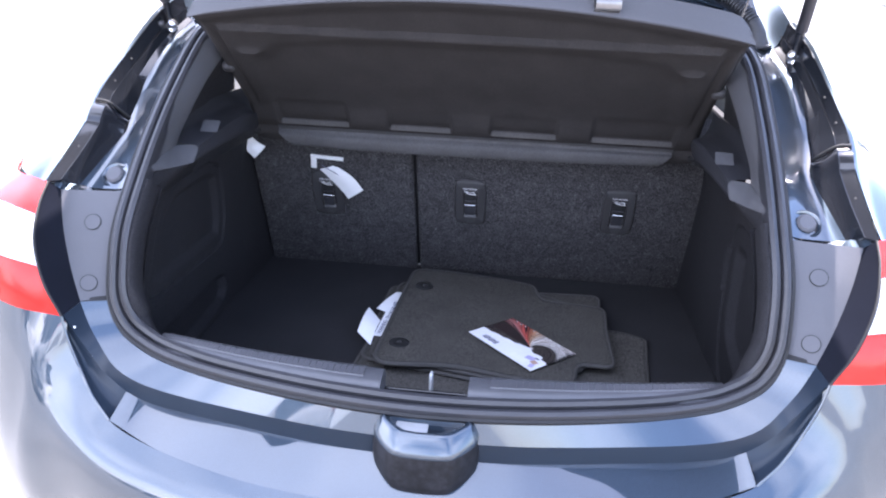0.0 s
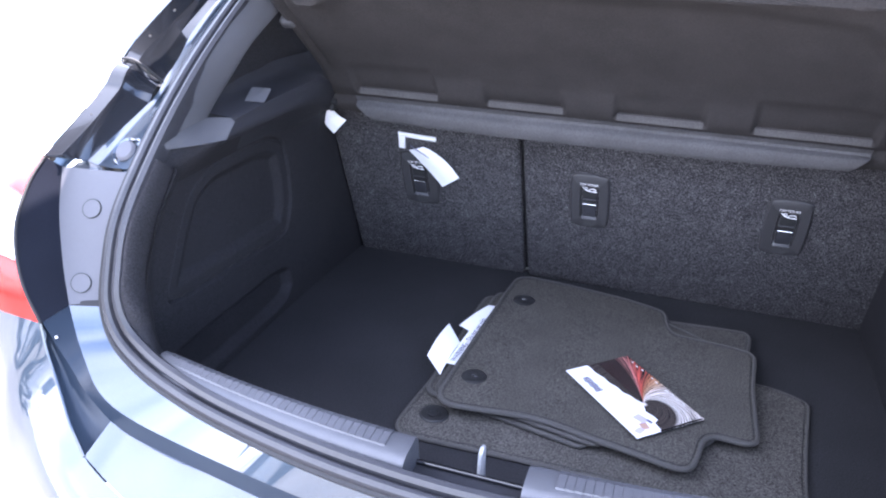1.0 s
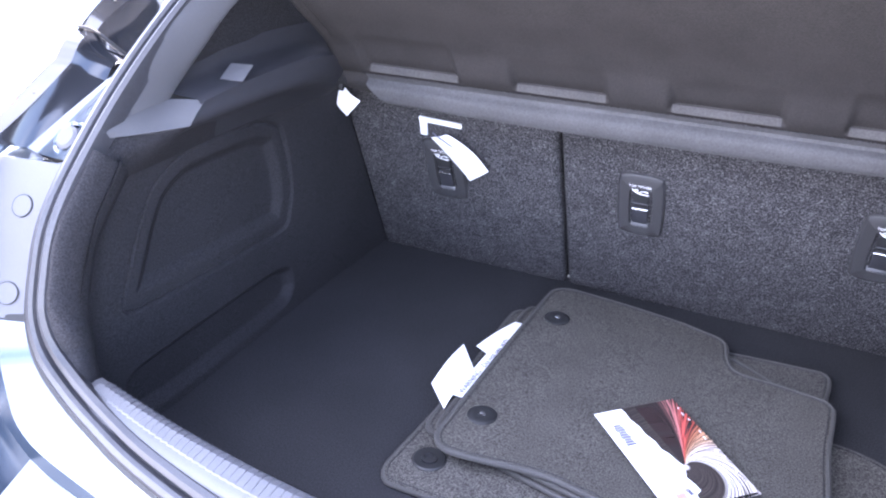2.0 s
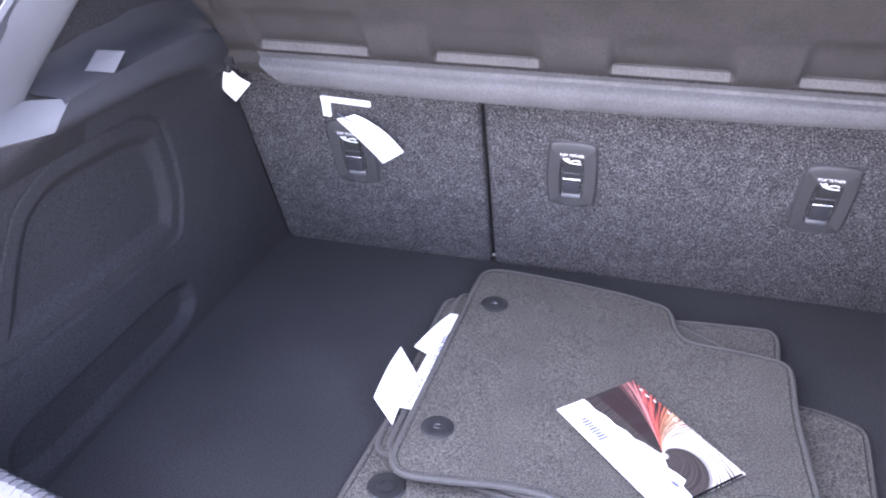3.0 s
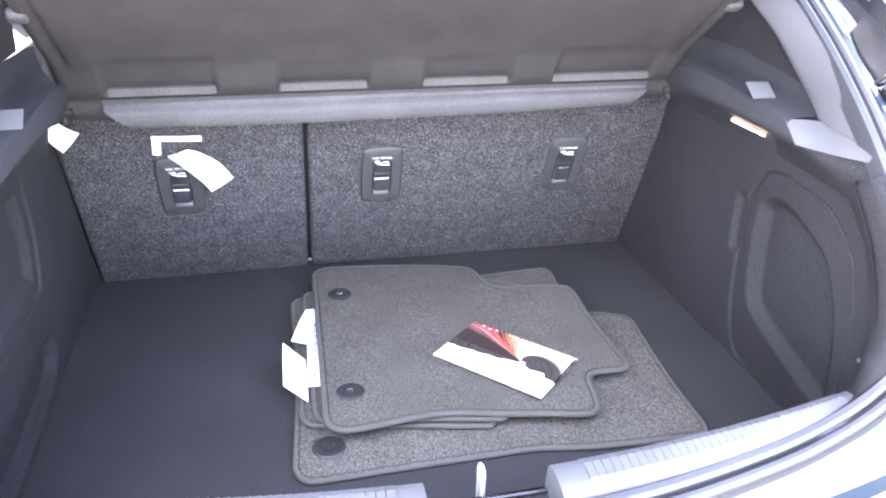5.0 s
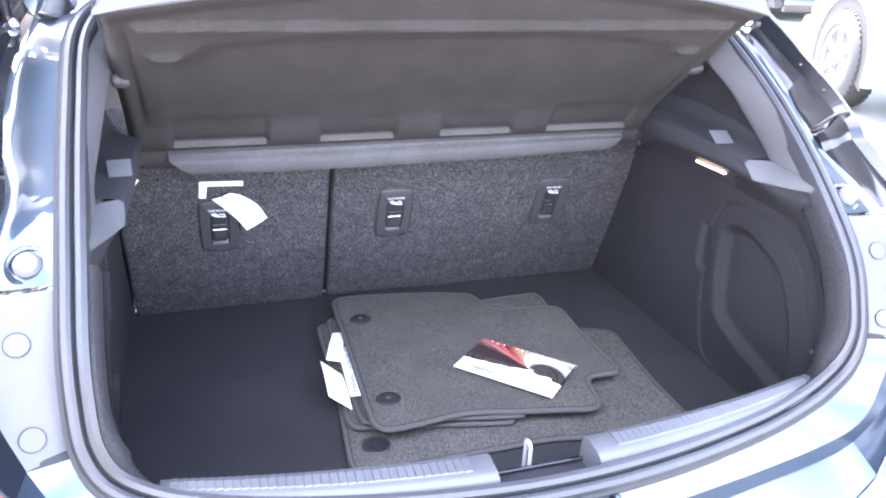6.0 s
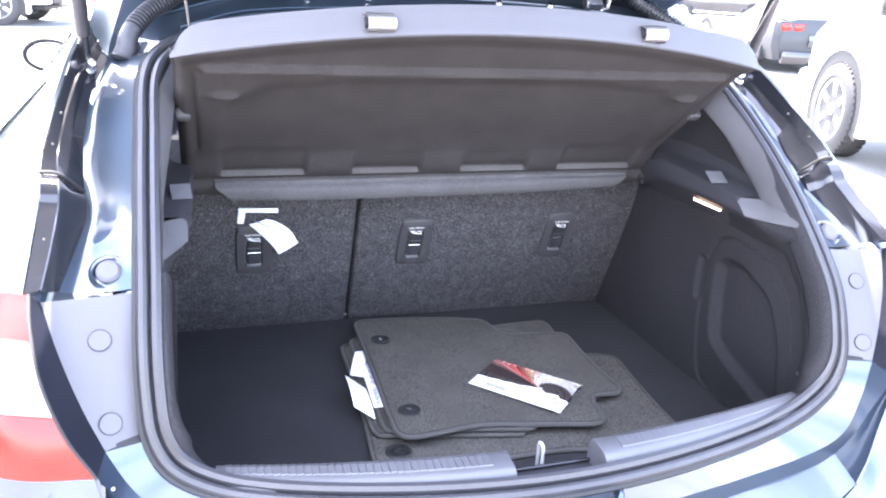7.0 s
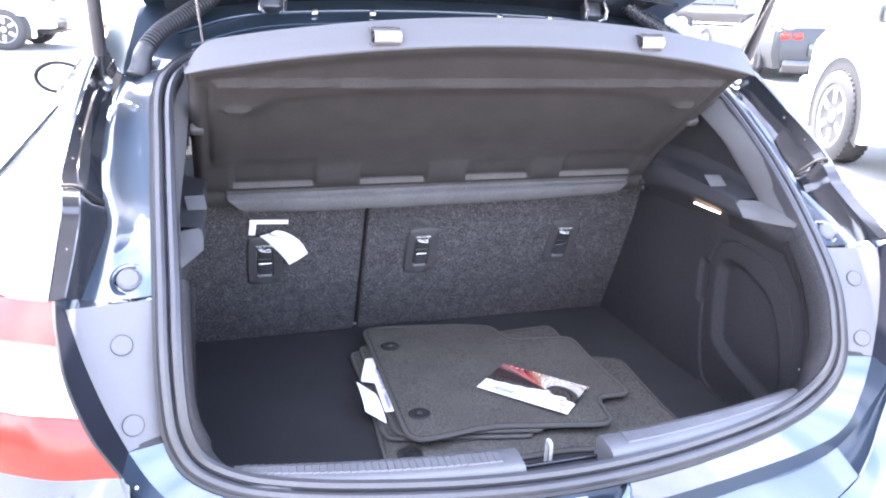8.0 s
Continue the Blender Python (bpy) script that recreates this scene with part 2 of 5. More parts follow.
def part(name, bm, mat, parent=None, label="", smooth=True):
    ob = new(name, mesh_of(name, bm, mat, smooth))
    ob.parent = parent
    return tagged(ob, label)


def empty(name, at, label="", category="", group="", kind=""):
    ob = new(name)
    ob.location = at
    ob.empty_display_size = 0.05
    return tagged(ob, label, category, group, kind)


def under(parent, child):
    """Parents a mesh built in world places to a moved Empty."""
    child.parent = parent
    child.matrix_parent_inverse = Matrix.Translation(-parent.location)
    return child


def piece(name, bm, mat, parent, label="", smooth=True):
    return under(parent, part(name, bm, mat, None, label, smooth))


def spline(points, n):
    """n points along a smooth curve through the given ones, evenly by length."""
    p = [Vector(q) for q in points]
    p = [2 * p[0] - p[1]] + p + [2 * p[-1] - p[-2]]
    fine = []
    for i in range(1, len(p) - 2):
        for k in range(16):
            t = k / 16
            a, b, c, d = p[i - 1], p[i], p[i + 1], p[i + 2]
            fine.append(0.5 * ((2 * b) + (c - a) * t + (2 * a - 5 * b + 4 * c - d) * t * t + (3 * b - a - 3 * c + d) * t ** 3))
    fine.append(p[-2])
    d = [0.0]
    for a, b in zip(fine, fine[1:]):
        d.append(d[-1] + (b - a).length)
    xs = np.linspace(0, d[-1], n)
    arr = np.array([list(q) for q in fine])
    return [Vector([float(np.interp(x, d, arr[:, k])) for k in range(3)]) for x in xs]


def mirrored(points):
    """A half curve from the centre outwards, made whole across x = 0."""
    return [(-x, y, z) for x, y, z in reversed(points[1:])] + list(points)


def flip(points, side):
    return [(side * x, y, z) for x, y, z in points]


def grid(bm, rows, close=False):
    vs = [[bm.verts.new(v) for v in r] for r in rows]
    for a, b in zip(vs, vs[1:]):
        for i in range(len(a) - (0 if close else 1)):
            j = (i + 1) % len(a)
            try:
                bm.faces.new((a[i], a[j], b[j], b[i]))
            except ValueError:
                pass
    return vs


def loft(curves, n, bm=None, cross=1):
    """A skin over curves, each resampled to n points; cross > 1 rounds it between them."""
    bm = bm or bmesh.new()
    rows = [spline(c, n) for c in curves]
    if cross > 1:
        cols = [spline([r[i] for r in rows], (len(rows) - 1) * cross + 1) for i in range(n)]
        rows = [[c[k] for c in cols] for k in range(len(cols[0]))]
    grid(bm, rows)
    return bm


def solid(bm, t):
    """Gives an open skin a thickness, to the back of its normals."""
    bmesh.ops.recalc_face_normals(bm, faces=bm.faces)
    bmesh.ops.solidify(bm, geom=bm.faces[:], thickness=t)
    return bm


def tube(points, r, bm=None, seg=10, n=None, radii=None):
    bm = bm or bmesh.new()
    pts = spline(points, n) if n else [Vector(p) for p in points]
    rows = []
    for i, p in enumerate(pts):
        t = (pts[min(i + 1, len(pts) - 1)] - pts[max(i - 1, 0)]).normalized()
        a = t.orthogonal().normalized() if i == 0 else (a - a.dot(t) * t).normalized()
        b = t.cross(a)
        q = radii[i] if radii else r
        rows.append([p + q * (math.cos(2 * math.pi * k / seg) * a + math.sin(2 * math.pi * k / seg) * b) for k in range(seg)])
    vs = grid(bm, rows, close=True)
    bm.faces.new(list(reversed(vs[0])))
    bm.faces.new(vs[-1])
    return bm


def rbox(sx, sy, sz, m=None, r=0.003, seg=2, bm=None):
    """A box with rounded edges, centred, placed by the matrix m."""
    own = bmesh.new()
    bmesh.ops.create_cube(own, size=1, matrix=Matrix.Diagonal((sx, sy, sz, 1)))
    if r:
        bmesh.ops.bevel(own, geom=own.edges[:], offset=min(r, min(sx, sy, sz) * 0.45), segments=seg, profile=0.5, affect="EDGES")
    if m is not None:
        own.transform(m)
    if bm is None:
        return own
    return joined(bm, own)


def joined(bm, other):
    me = bpy.data.meshes.new("tmp")
    other.to_mesh(me)
    other.free()
    bm.from_mesh(me)
    bpy.data.meshes.remove(me)
    return bm


def lathe(profile, m=None, seg=32, bm=None):
    """A turned body about local z from (radius, height) pairs."""
    bm = bm or bmesh.new()
    rows = []
    for r, h in profile:
        rows.append([Vector((r * math.cos(2 * math.pi * k / seg), r * math.sin(2 * math.pi * k / seg), h)) for k in range(seg)])
    if m is not None:
        rows = [[m @ v for v in r] for r in rows]
    vs = grid(bm, rows, close=True)
    for ring, (r, h) in ((vs[0], profile[0]), (vs[-1], profile[-1])):
        if r > 1e-5:
            bm.faces.new(ring)
    return bm


def rounded(points, r=0.3, rounds=3):
    """Corner cutting of a closed outline."""
    p = [Vector((*q, 0)) if len(q) == 2 else Vector(q) for q in points]
    for _ in range(rounds):
        q = []
        for a, b in zip(p, p[1:] + p[:1]):
            q += [a.lerp(b, r), a.lerp(b, 1 - r)]
        p, r = q, 0.25
    return p


def slab(outline, z0, z1, bm=None, edge=0.0):
    """A closed outline in x and y raised from z0 to z1, its top edge softened."""
    bm = bm or bmesh.new()
    c = sum(outline, Vector()) / len(outline)
    rows = [[Vector((p.x, p.y, z0)) for p in outline], [Vector((p.x, p.y, z1 - edge)) for p in outline]]
    if edge:
        rows.append([Vector((p.x, p.y, z1)) + (Vector((c.x - p.x, c.y - p.y, 0)).normalized() * edge) for p in outline])
    vs = grid(bm, rows, close=True)
    bm.faces.new(vs[-1])
    bm.faces.new(list(reversed(vs[0])))
    return bm


# ---- ground ----
def ground_sheet():
    bm = bmesh.new()
    bmesh.ops.create_grid(bm, x_segments=40, y_segments=40, size=600)
    return tagged(part("ground", bm, M_ASPHALT), "pale sunlit asphalt of a car dealer's lot", "ground", kind="structure")


ground_sheet()
for k in range(7):
    bm = rbox(0.1, 5.2, 0.004, pose(-9.5 + 3.0 * k, 12.5, 0.002), r=0)
    tagged(part("parking_line", bm, M_PAINTLINE), "worn white parking bay line on asphalt", "parking line", "parking bay lines", "structure")


# ---- the car: opening contour and rear body curves, from the centre outwards ----
OPENING = [(0, -.032, .750), (.15, -.022, .751), (.30, .006, .753), (.40, .035, .757), (.455, .050, .772), (.490, .060, .797), (.508, .072, .835),
           (.513, .090, .880), (.514, .117, .935), (.513, .165, .990), (.513, .245, 1.060), (.513, .345, 1.130), (.511, .470, 1.200),
           (.485, .548, 1.234), (.430, .598, 1.254), (.300, .636, 1.272), (0, .655, 1.282)]
LEDGE = [(0, -.042, .715), (.12, -.037, .715), (.206, -.027, .716), (.285, -.017, .719), (.365, -.006, .723), (.42, .000, .731), (.455, .004, .742), (.483, .012, .757),
         (.508, .027, .780), (.530, .042, .803), (.551, .059, .835)]
STEP = [(0, -.039, .683), (.12, -.034, .683), (.206, -.023, .684), (.285, -.013, .688), (.365, -.002, .692), (.43, .003, .702), (.47, .006, .720), (.50, .011, .746),
        (.522, .016, .776), (.542, .018, .806), (.556, .019, .830)]
SKIRT = [(0, -.105, .645), (.14, -.102, .646), (.26, -.089, .652), (.38, -.066, .668), (.463, -.040, .687), (.503, -.018, .718), (.53, .000, .758),
         (.548, .010, .797), (.556, .016, .830)]
COVER_IN = [(.513, .082, .836), (.518, .100, .880), (.519, .128, .935), (.518, .163, .985)]
COVER_OUT = [(.551, .059, .836), (.574, .083, .880), (.597, .114, .935), (.615, .150, .985)]
LAMP_IN = [(.556, .016, .830), (.584, .026, .880), (.606, .052, .935), (.618, .094, .978), (.623, .132, 1.003)]

car = empty("hatchback_car", (0, 0, 0), "dark blue metallic hatchback with its tailgate wide open", "car")


# painted ledge under the seal, step, bumper recess
piece("rear_ledge", solid(loft([mirrored(OPENING[:7]), mirrored(LEDGE)], 90), 0.004), M_PAINT, car)
piece("rear_step", solid(loft([mirrored(LEDGE), mirrored(STEP)], 90), 0.004), M_STEP, car, "body-blue upright step above the bumper, coloured darker for its reflections")
LAMP_FOOT = [(.556, .016, .829), (.64, .022, .842), (.72, .062, .856), (.80, .16, .868), (.84, .30, .868)]
B_TOP = SKIRT[:-1] + LAMP_FOOT
B_MID = [(0, -.150, .600), (.14, -.147, .601), (.26, -.135, .606), (.38, -.113, .615), (.463, -.088, .63), (.53, -.060, .648), (.58, -.035, .67),
         (.61, -.02, .70), (.62, -.005, .74), (.69, .03, .76), (.76, .085, .775), (.83, .18, .78), (.865, .32, .78)]
B_LOW = [(x * 1.02, y + .012, z - .17) for x, y, z in B_MID[:6]] + [(.62, -.03, .50), (.68, .0, .52), (.73, .04, .54), (.78, .085, .56), (.82, .14, .57), (.86, .22, .58), (.885, .36, .58)]
B_BASE = [(x * .97, y + .09, .24) for x, y, z in B_LOW]
bumper = piece("rear_bumper", loft([mirrored(B_TOP), mirrored(B_MID), mirrored(B_LOW), mirrored(B_BASE)], 140, cross=7), M_PAINT, car, "glossy painted rear bumper")
SHELF_END, WING_FOOT = Vector((.462, .005, .716)), Vector((.470, -.0365, .6905))
piece("bumper_recess", loft([mirrored(STEP[:6] + [tuple(SHELF_END)]), mirrored(SKIRT[:4] + [tuple(WING_FOOT)])], 90), M_PAINT, car, "painted shelf on top of the bumper")
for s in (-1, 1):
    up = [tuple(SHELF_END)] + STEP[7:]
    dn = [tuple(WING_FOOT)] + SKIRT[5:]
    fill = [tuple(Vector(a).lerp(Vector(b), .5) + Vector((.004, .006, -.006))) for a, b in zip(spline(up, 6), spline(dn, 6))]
    piece("bumper_wing", loft([flip(up, s), flip(fill, s), flip(dn, s)], 24, cross=4), M_STEP, car, "body-blue wing that rises from the bumper shelf to the lamp, coloured darker for its reflections")
    piece("wing_edge", tube(flip(dn, s), .0022, n=24, seg=8), M_PAINT, car)


# latch housing boss on the bumper: painted rim with a dished top over a black snout
def outline_boss(x0, hw, hf, yf, z, cuts=3):
    """Half-hexagon seen from above, with softened corners: widest at the body, narrow at the front."""
    yb = -.024
    pts = [Vector(v) for v in ((x0 - hw, yb, z), (x0 - hw, yb + (yf - yb) * .38, z), (x0 - hf, yf, z), (x0 + hf, yf, z), (x0 + hw, yb + (yf - yb) * .38, z), (x0 + hw, yb, z))]
    for k in range(cuts):
        q = [pts[0]]
        f = .16 if k == 0 else .25
        for a, b in zip(pts, pts[1:]):
            q += [a.lerp(b, f), a.lerp(b, 1 - f)]
        pts = q + [pts[-1]]
    return pts


def boss():
    x0 = .008
    bm = bmesh.new()
    rows = []
    for hw, hf, yf, z in ((.0715, .038, -.084, .716), (.0745, .0405, -.0885, .718), (.0755, .041, -.0895, .722), (.0745, .040, -.0875, .7275), (.066, .0345, -.0745, .7425), (.0635, .033, -.0715, .7450),
                          (.0595, .0305, -.0675, .7455), (.0565, .029, -.0645, .7435), (.050, .0255, -.057, .7345), (.047, .024, -.054, .7330), (.03, .014, -.040, .7335)):
        rows.append([p + Vector((0, 0, .10 * (p.y + .03))) for p in outline_boss(x0, hw, hf, yf, z + .004)])
    vs = grid(bm, rows)
    bm.faces.new(vs[-1])
    rim = piece("latch_housing_rim", bm, M_PAINT, car, "painted faceted rim of the latch housing with a dished top")
    bm = bmesh.new()
    rows = []
    for hw, hf, yf, z in ((.070, .037, -.082, .722), (.0735, .0405, -.0868, .7195), (.0755, .0425, -.0885, .712), (.0765, .044, -.0885, .700), (.076, .045, -.0880, .685), (.0735, .044, -.0875, .671), (.068, .040, -.086, .659), (.060, .034, -.082, .649), (.05, .028, -.075, .641)):
        rows.append(outline_boss(x0, hw, hf, yf, z))
    grid(bm, rows)
    piece("latch_housing_snout", bm, M_SNOUT, car, "dusty black plastic snout below the rim")
    piece("latch_housing_plate", rbox(.046, .030, .003, pose(x0 - .020, -.041, .7365, 5), r=.0015), M_ZINC, rim, "bright plate in the dish")


boss()


# each rear quarter
def quarter(s):
    side = lambda c: flip(c, s)
    cover_in, cover_out = side(COVER_IN), side(COVER_OUT)
    cover = piece("body_end_cover", solid(loft([cover_in, cover_out], 16), 0.003), M_COVER, car, "pale grey plastic end cover with two round caps")
    c_in, c_out = spline(COVER_IN, 41), spline(COVER_OUT, 41)
    for k, u in ((28, .435), (6, .62)):
        p = c_in[k].lerp(c_out[k], u)
        nrm = (c_out[k] - c_in[k]).cross(c_in[k + 2].lerp(c_out[k + 2], u) - c_in[k - 2].lerp(c_out[k - 2], u)).normalized()
        if nrm.y > 0:
            nrm = -nrm
        p, nrm = Vector((s * p.x, p.y, p.z)), Vector((s * nrm.x, nrm.y, nrm.z))
        m = Matrix.Translation(p + nrm * .0004) @ nrm.to_track_quat("Z", "Y").to_matrix().to_4x4()
        piece("cover_cap", lathe([(.0001, .0012), (.0119, .0012), (.0120, -.001)], m, 36), M_COVER, cover)
        piece("cap_joint", lathe([(.0120, .0004), (.0120, .0010), (.0129, .0010), (.0130, -.0005)], m, 36), M_DARK, cover)
    # wall of the recess between cover and lamp, coloured near black for its dark reflection
    piece("lamp_reveal", loft([cover_out, side(LAMP_IN)], 20), M_REVEAL_SHADE, car, "recess wall beside the lamp, its dark reflection put into the colour")
    foot = [(.505, .073, .833), (.552, .060, .833)]
    piece("seam_strip", loft([side(foot), side([(.511, .084, .839), (.554, .061, .839)])], 8), M_DARK, car)
    # lamp: three lenses over one body
    L_MID = [(.64, .018, .842), (.655, .024, .88), (.665, .045, .93), (.668, .10, .972), (.668, .155, 1.003)]
    L_OUT = [(.73, .075, .856), (.745, .08, .89), (.748, .105, .935), (.74, .15, .97), (.72, .20, .998)]
    L_END = [(.83, .28, .868), (.832, .285, .90), (.828, .30, .94), (.818, .32, .965), (.80, .34, .985)]
    lamp = empty("tail_lamp", (s * .68, .08, .9), "wraparound tail lamp with red and clear lenses")
    under(car, lamp)
    curves = [spline(side(c), 41) for c in (LAMP_IN, L_MID, L_OUT, L_END)]
    for nm, a, b, mat in (("red_lens", 0, 14, M_REDLAMP), ("clear_lens", 14, 29, M_CLEARLAMP), ("red_lens", 29, 41, M_REDLAMP)):
        b = min(b, 40)
        bm = loft([c[a:b + 1] for c in curves], 16, cross=8)
        solid(bm, .004)
        ob = part(nm, bm, mat)
        ob.parent = lamp
        ob.matrix_parent_inverse = Matrix.Translation(-lamp.location)
    for k in (14, 29):
        ob = part("lens_divider", tube([c[k] + Vector((0, .001, 0)) for c in curves], .0016, n=24, seg=8), M_REDLAMP)
        ob.parent = lamp
        ob.matrix_parent_inverse = Matrix.Translation(-lamp.location)
    ob = part("lamp_edge", tube(side(LAMP_IN), .0022, n=24, seg=8), M_DARK)
    ob.parent = lamp
    ob.matrix_parent_inverse = Matrix.Translation(-lamp.location)
    # pillar gutter
    A_UP = OPENING[9:14]
    Q = [(.600, .180, .986), (.588, .225, 1.013), (.575, .292, 1.048), (.582, .335, 1.070), (.586, .377, 1.093), (.586, .424, 1.131), (.579, .499, 1.175), (.560, .575, 1.215)]
    R = [(.630, .135, 1.002), (.628, .205, 1.039), (.626, .272, 1.078), (.629, .309, 1.102), (.627, .345, 1.127), (.618, .412, 1.169), (.602, .508, 1.229), (.588, .592, 1.263)]
    CR = [(.612, .150, 1.000), (.607, .212, 1.033), (.603, .276, 1.073), (.607, .310, 1.096), (.611, .355, 1.115), (.606, .432, 1.153), (.594, .508, 1.198), (.574, .588, 1.238)]
    a8, q8 = spline(A_UP, 8), spline(Q, 8)
    P1 = [a.lerp(q, .28) + Vector((0, .003, -.004)) for a, q in zip(a8, q8)]
    P2 = [a.lerp(q, .80) + Vector((0, .005, -.006)) for a, q in zip(a8, q8)]
    piece("pillar_channel", loft([side(A_UP), side(P1), side(P2), side(Q)], 48, cross=5), M_PAINT, car, "painted water channel beside the boot opening")
    lip_a = [(.5185, .1635, .9845), (.566, .1572, .9848), (.613, .151, .985), (.622, .140, .990)]
    lip_b = [(.514, .168, .989), (.552, .176, .979), (.598, .182, .984), (.620, .160, 1.006)]
    piece("channel_lip", loft([side(lip_a), side(lip_b)], 20), M_PAINT, car)
    # two pieces of moulding that meet in a rounded fold, each with an inner and an outer face
    def faces(lo, hi, swell):
        rows = []
        for c, d in ((Q, (0, 0, 0)), (None, 0), (CR, (0, -.0015, .0015)), (CR, (.0022, .0005, .0012)), (R, (-.002, 0, 0)), (R, (0, .003, -.004))):
            if c is None:
                line = [Vector(a).lerp(Vector(b), .5) + Vector((.003, .002, -.003)) for a, b in zip(Q, CR)]
            else:
                line = [Vector(p) + Vector(d) for p in c]
            fine = spline(line, 57)
            at = [lo + (hi - lo) * k / 30 for k in range(31)]
            row = []
            for k, u in enumerate(at):
                i = min(int(u * 56), 55)
                p = fine[i].lerp(fine[i + 1], u * 56 - i)
                row.append(p + swell(k / 30) * Vector((0, -.55, .83)))
            rows.append(row)
        return rows

    low_swell = lambda k: .007 * math.sin(math.pi * min(1, max(0, (k - .72) / .28))) - .004 * max(0, (k - .9) / .1)
    up_swell = lambda k: -.003 * max(0, 1 - k / .06)
    for lo, hi, swell in ((0, .372, low_swell), (.378, 1, up_swell)):
        bm = bmesh.new()
        grid(bm, [[(s * p.x, p.y, p.z) for p in r] for r in faces(lo, hi, swell)])
        piece("pillar_moulding", solid(bm, .003), M_MOULD, car, "gloss black moulding along the rear pillar")
    joint = [spline(c, 57)[21] + Vector((0, -.002, 0)) for c in (Q, CR, R)]
    piece("moulding_joint", tube(side([tuple(p) for p in joint]), .0022, n=14, seg=8), M_DARK, car)
    for k, f in ((27, .55), (34, .55), (9, .5)):
        at = spline(CR, 57)[k].lerp(spline(R, 57)[k], f) + Vector((0, .001, -.0015))
        piece("moulding_screw", lathe([(.0001, .0022), (.0022, .0018), (.0030, .0)], pose(s * at.x, at.y, at.z, 40), 12), M_DARK, car)
    # rubber buffer in its painted cup
    m = Matrix.Translation((s * .545, .196, 1.000)) @ Vector((0, -.72, .69)).to_track_quat("Z", "Y").to_matrix().to_4x4()
    cup = piece("buffer_cup", lathe([(.024, -.010), (.024, .000), (.021, .003), (.018, .001), (.017, -.006)], m, 32), M_PAINT, car)
    piece("rubber_buffer", lathe([(.0001, .009), (.011, .009), (.0145, .006), (.0155, -.006)], m, 28), M_COVER, car, "round grey rubber buffer")
    # quarter panel
    R2 = [tuple(Vector(p) + Vector((.014, .006, -.006))) for p in R]
    WAIST = [(.70, .185, 1.004), (.705, .25, 1.024), (.706, .32, 1.046), (.704, .40, 1.072), (.698, .48, 1.102), (.688, .56, 1.122), (.674, .65, 1.152), (.650, .76, 1.19)]
    SH = [(.80, .34, .985), (.825, .42, .988), (.828, .50, .989), (.832, .58, .990), (.834, .66, .990), (.836, .74, .990), (.838, .82, .990), (.84, .90, .990)]
    piece("quarter_panel", loft([side(R), side(R2), side(WAIST), side(SH)], 90, cross=18), M_PAINT, car, "painted rear quarter panel")


for s in (-1, 1):
    quarter(s)

# header over the opening and the roof
HEAD_A = [(.485, .548, 1.234), (.430, .598, 1.254), (.300, .636, 1.272), (0, .655, 1.282)]
HEAD_P = [(.517, .572, 1.222), (.462, .634, 1.262), (.320, .670, 1.298), (0, .682, 1.310)]
HEAD_Q = [(.560, .575, 1.215), (.500, .690, 1.296), (.330, .708, 1.326), (0, .716, 1.335)]
HEAD_R = [(.588, .592, 1.263), (.556, .700, 1.310), (.350, .810, 1.352), (0, .835, 1.362)]


def whole(half):
    return [(-x, y, z) for x, y, z in half] + [(x, y, z) for x, y, z in reversed(half[:-1])]


piece("roof_header", loft([whole(HEAD_A), whole(HEAD_P), whole(HEAD_Q), whole(HEAD_R)], 60, cross=5), M_PAINT, car, "painted roof header with drain channel")
# beads added so that the header shows bright streaks of sky
for k, (a, b, f) in enumerate(((HEAD_A, HEAD_P, .7), (HEAD_P, HEAD_Q, .45))):
    line = [tuple(Vector(p).lerp(Vector(q), f) + Vector((0, -.002, .002))) for p, q in zip(a, b)]
    piece("header_streak_bead", tube(whole(line[1:]), .0028, n=60, seg=8), M_PAINT, car)
ROOF = [whole(HEAD_R), whole([(.56, .92, 1.345), (.54, .92, 1.385), (.35, .95, 1.41), (0, .96, 1.418)]), whole([(.575, 1.5, 1.415), (.55, 1.5, 1.44), (.35, 1.5, 1.455), (0, 1.5, 1.462)]),
        whole([(.585, 2.2, 1.395), (.55, 2.2, 1.42), (.35, 2.22, 1.44), (0, 2.24, 1.45)])]
piece("roof", loft(ROOF, 40, cross=6), M_PAINT, car, "painted steel roof")
piece("windscreen", loft([whole([(.60, 2.2, 1.395), (.35, 2.22, 1.44), (0, 2.24, 1.45)]), whole([(.70, 2.9, 1.04), (.42, 3.08, 1.03), (0, 3.14, 1.03)])], 24), M_TINTED, car, "dark windscreen")
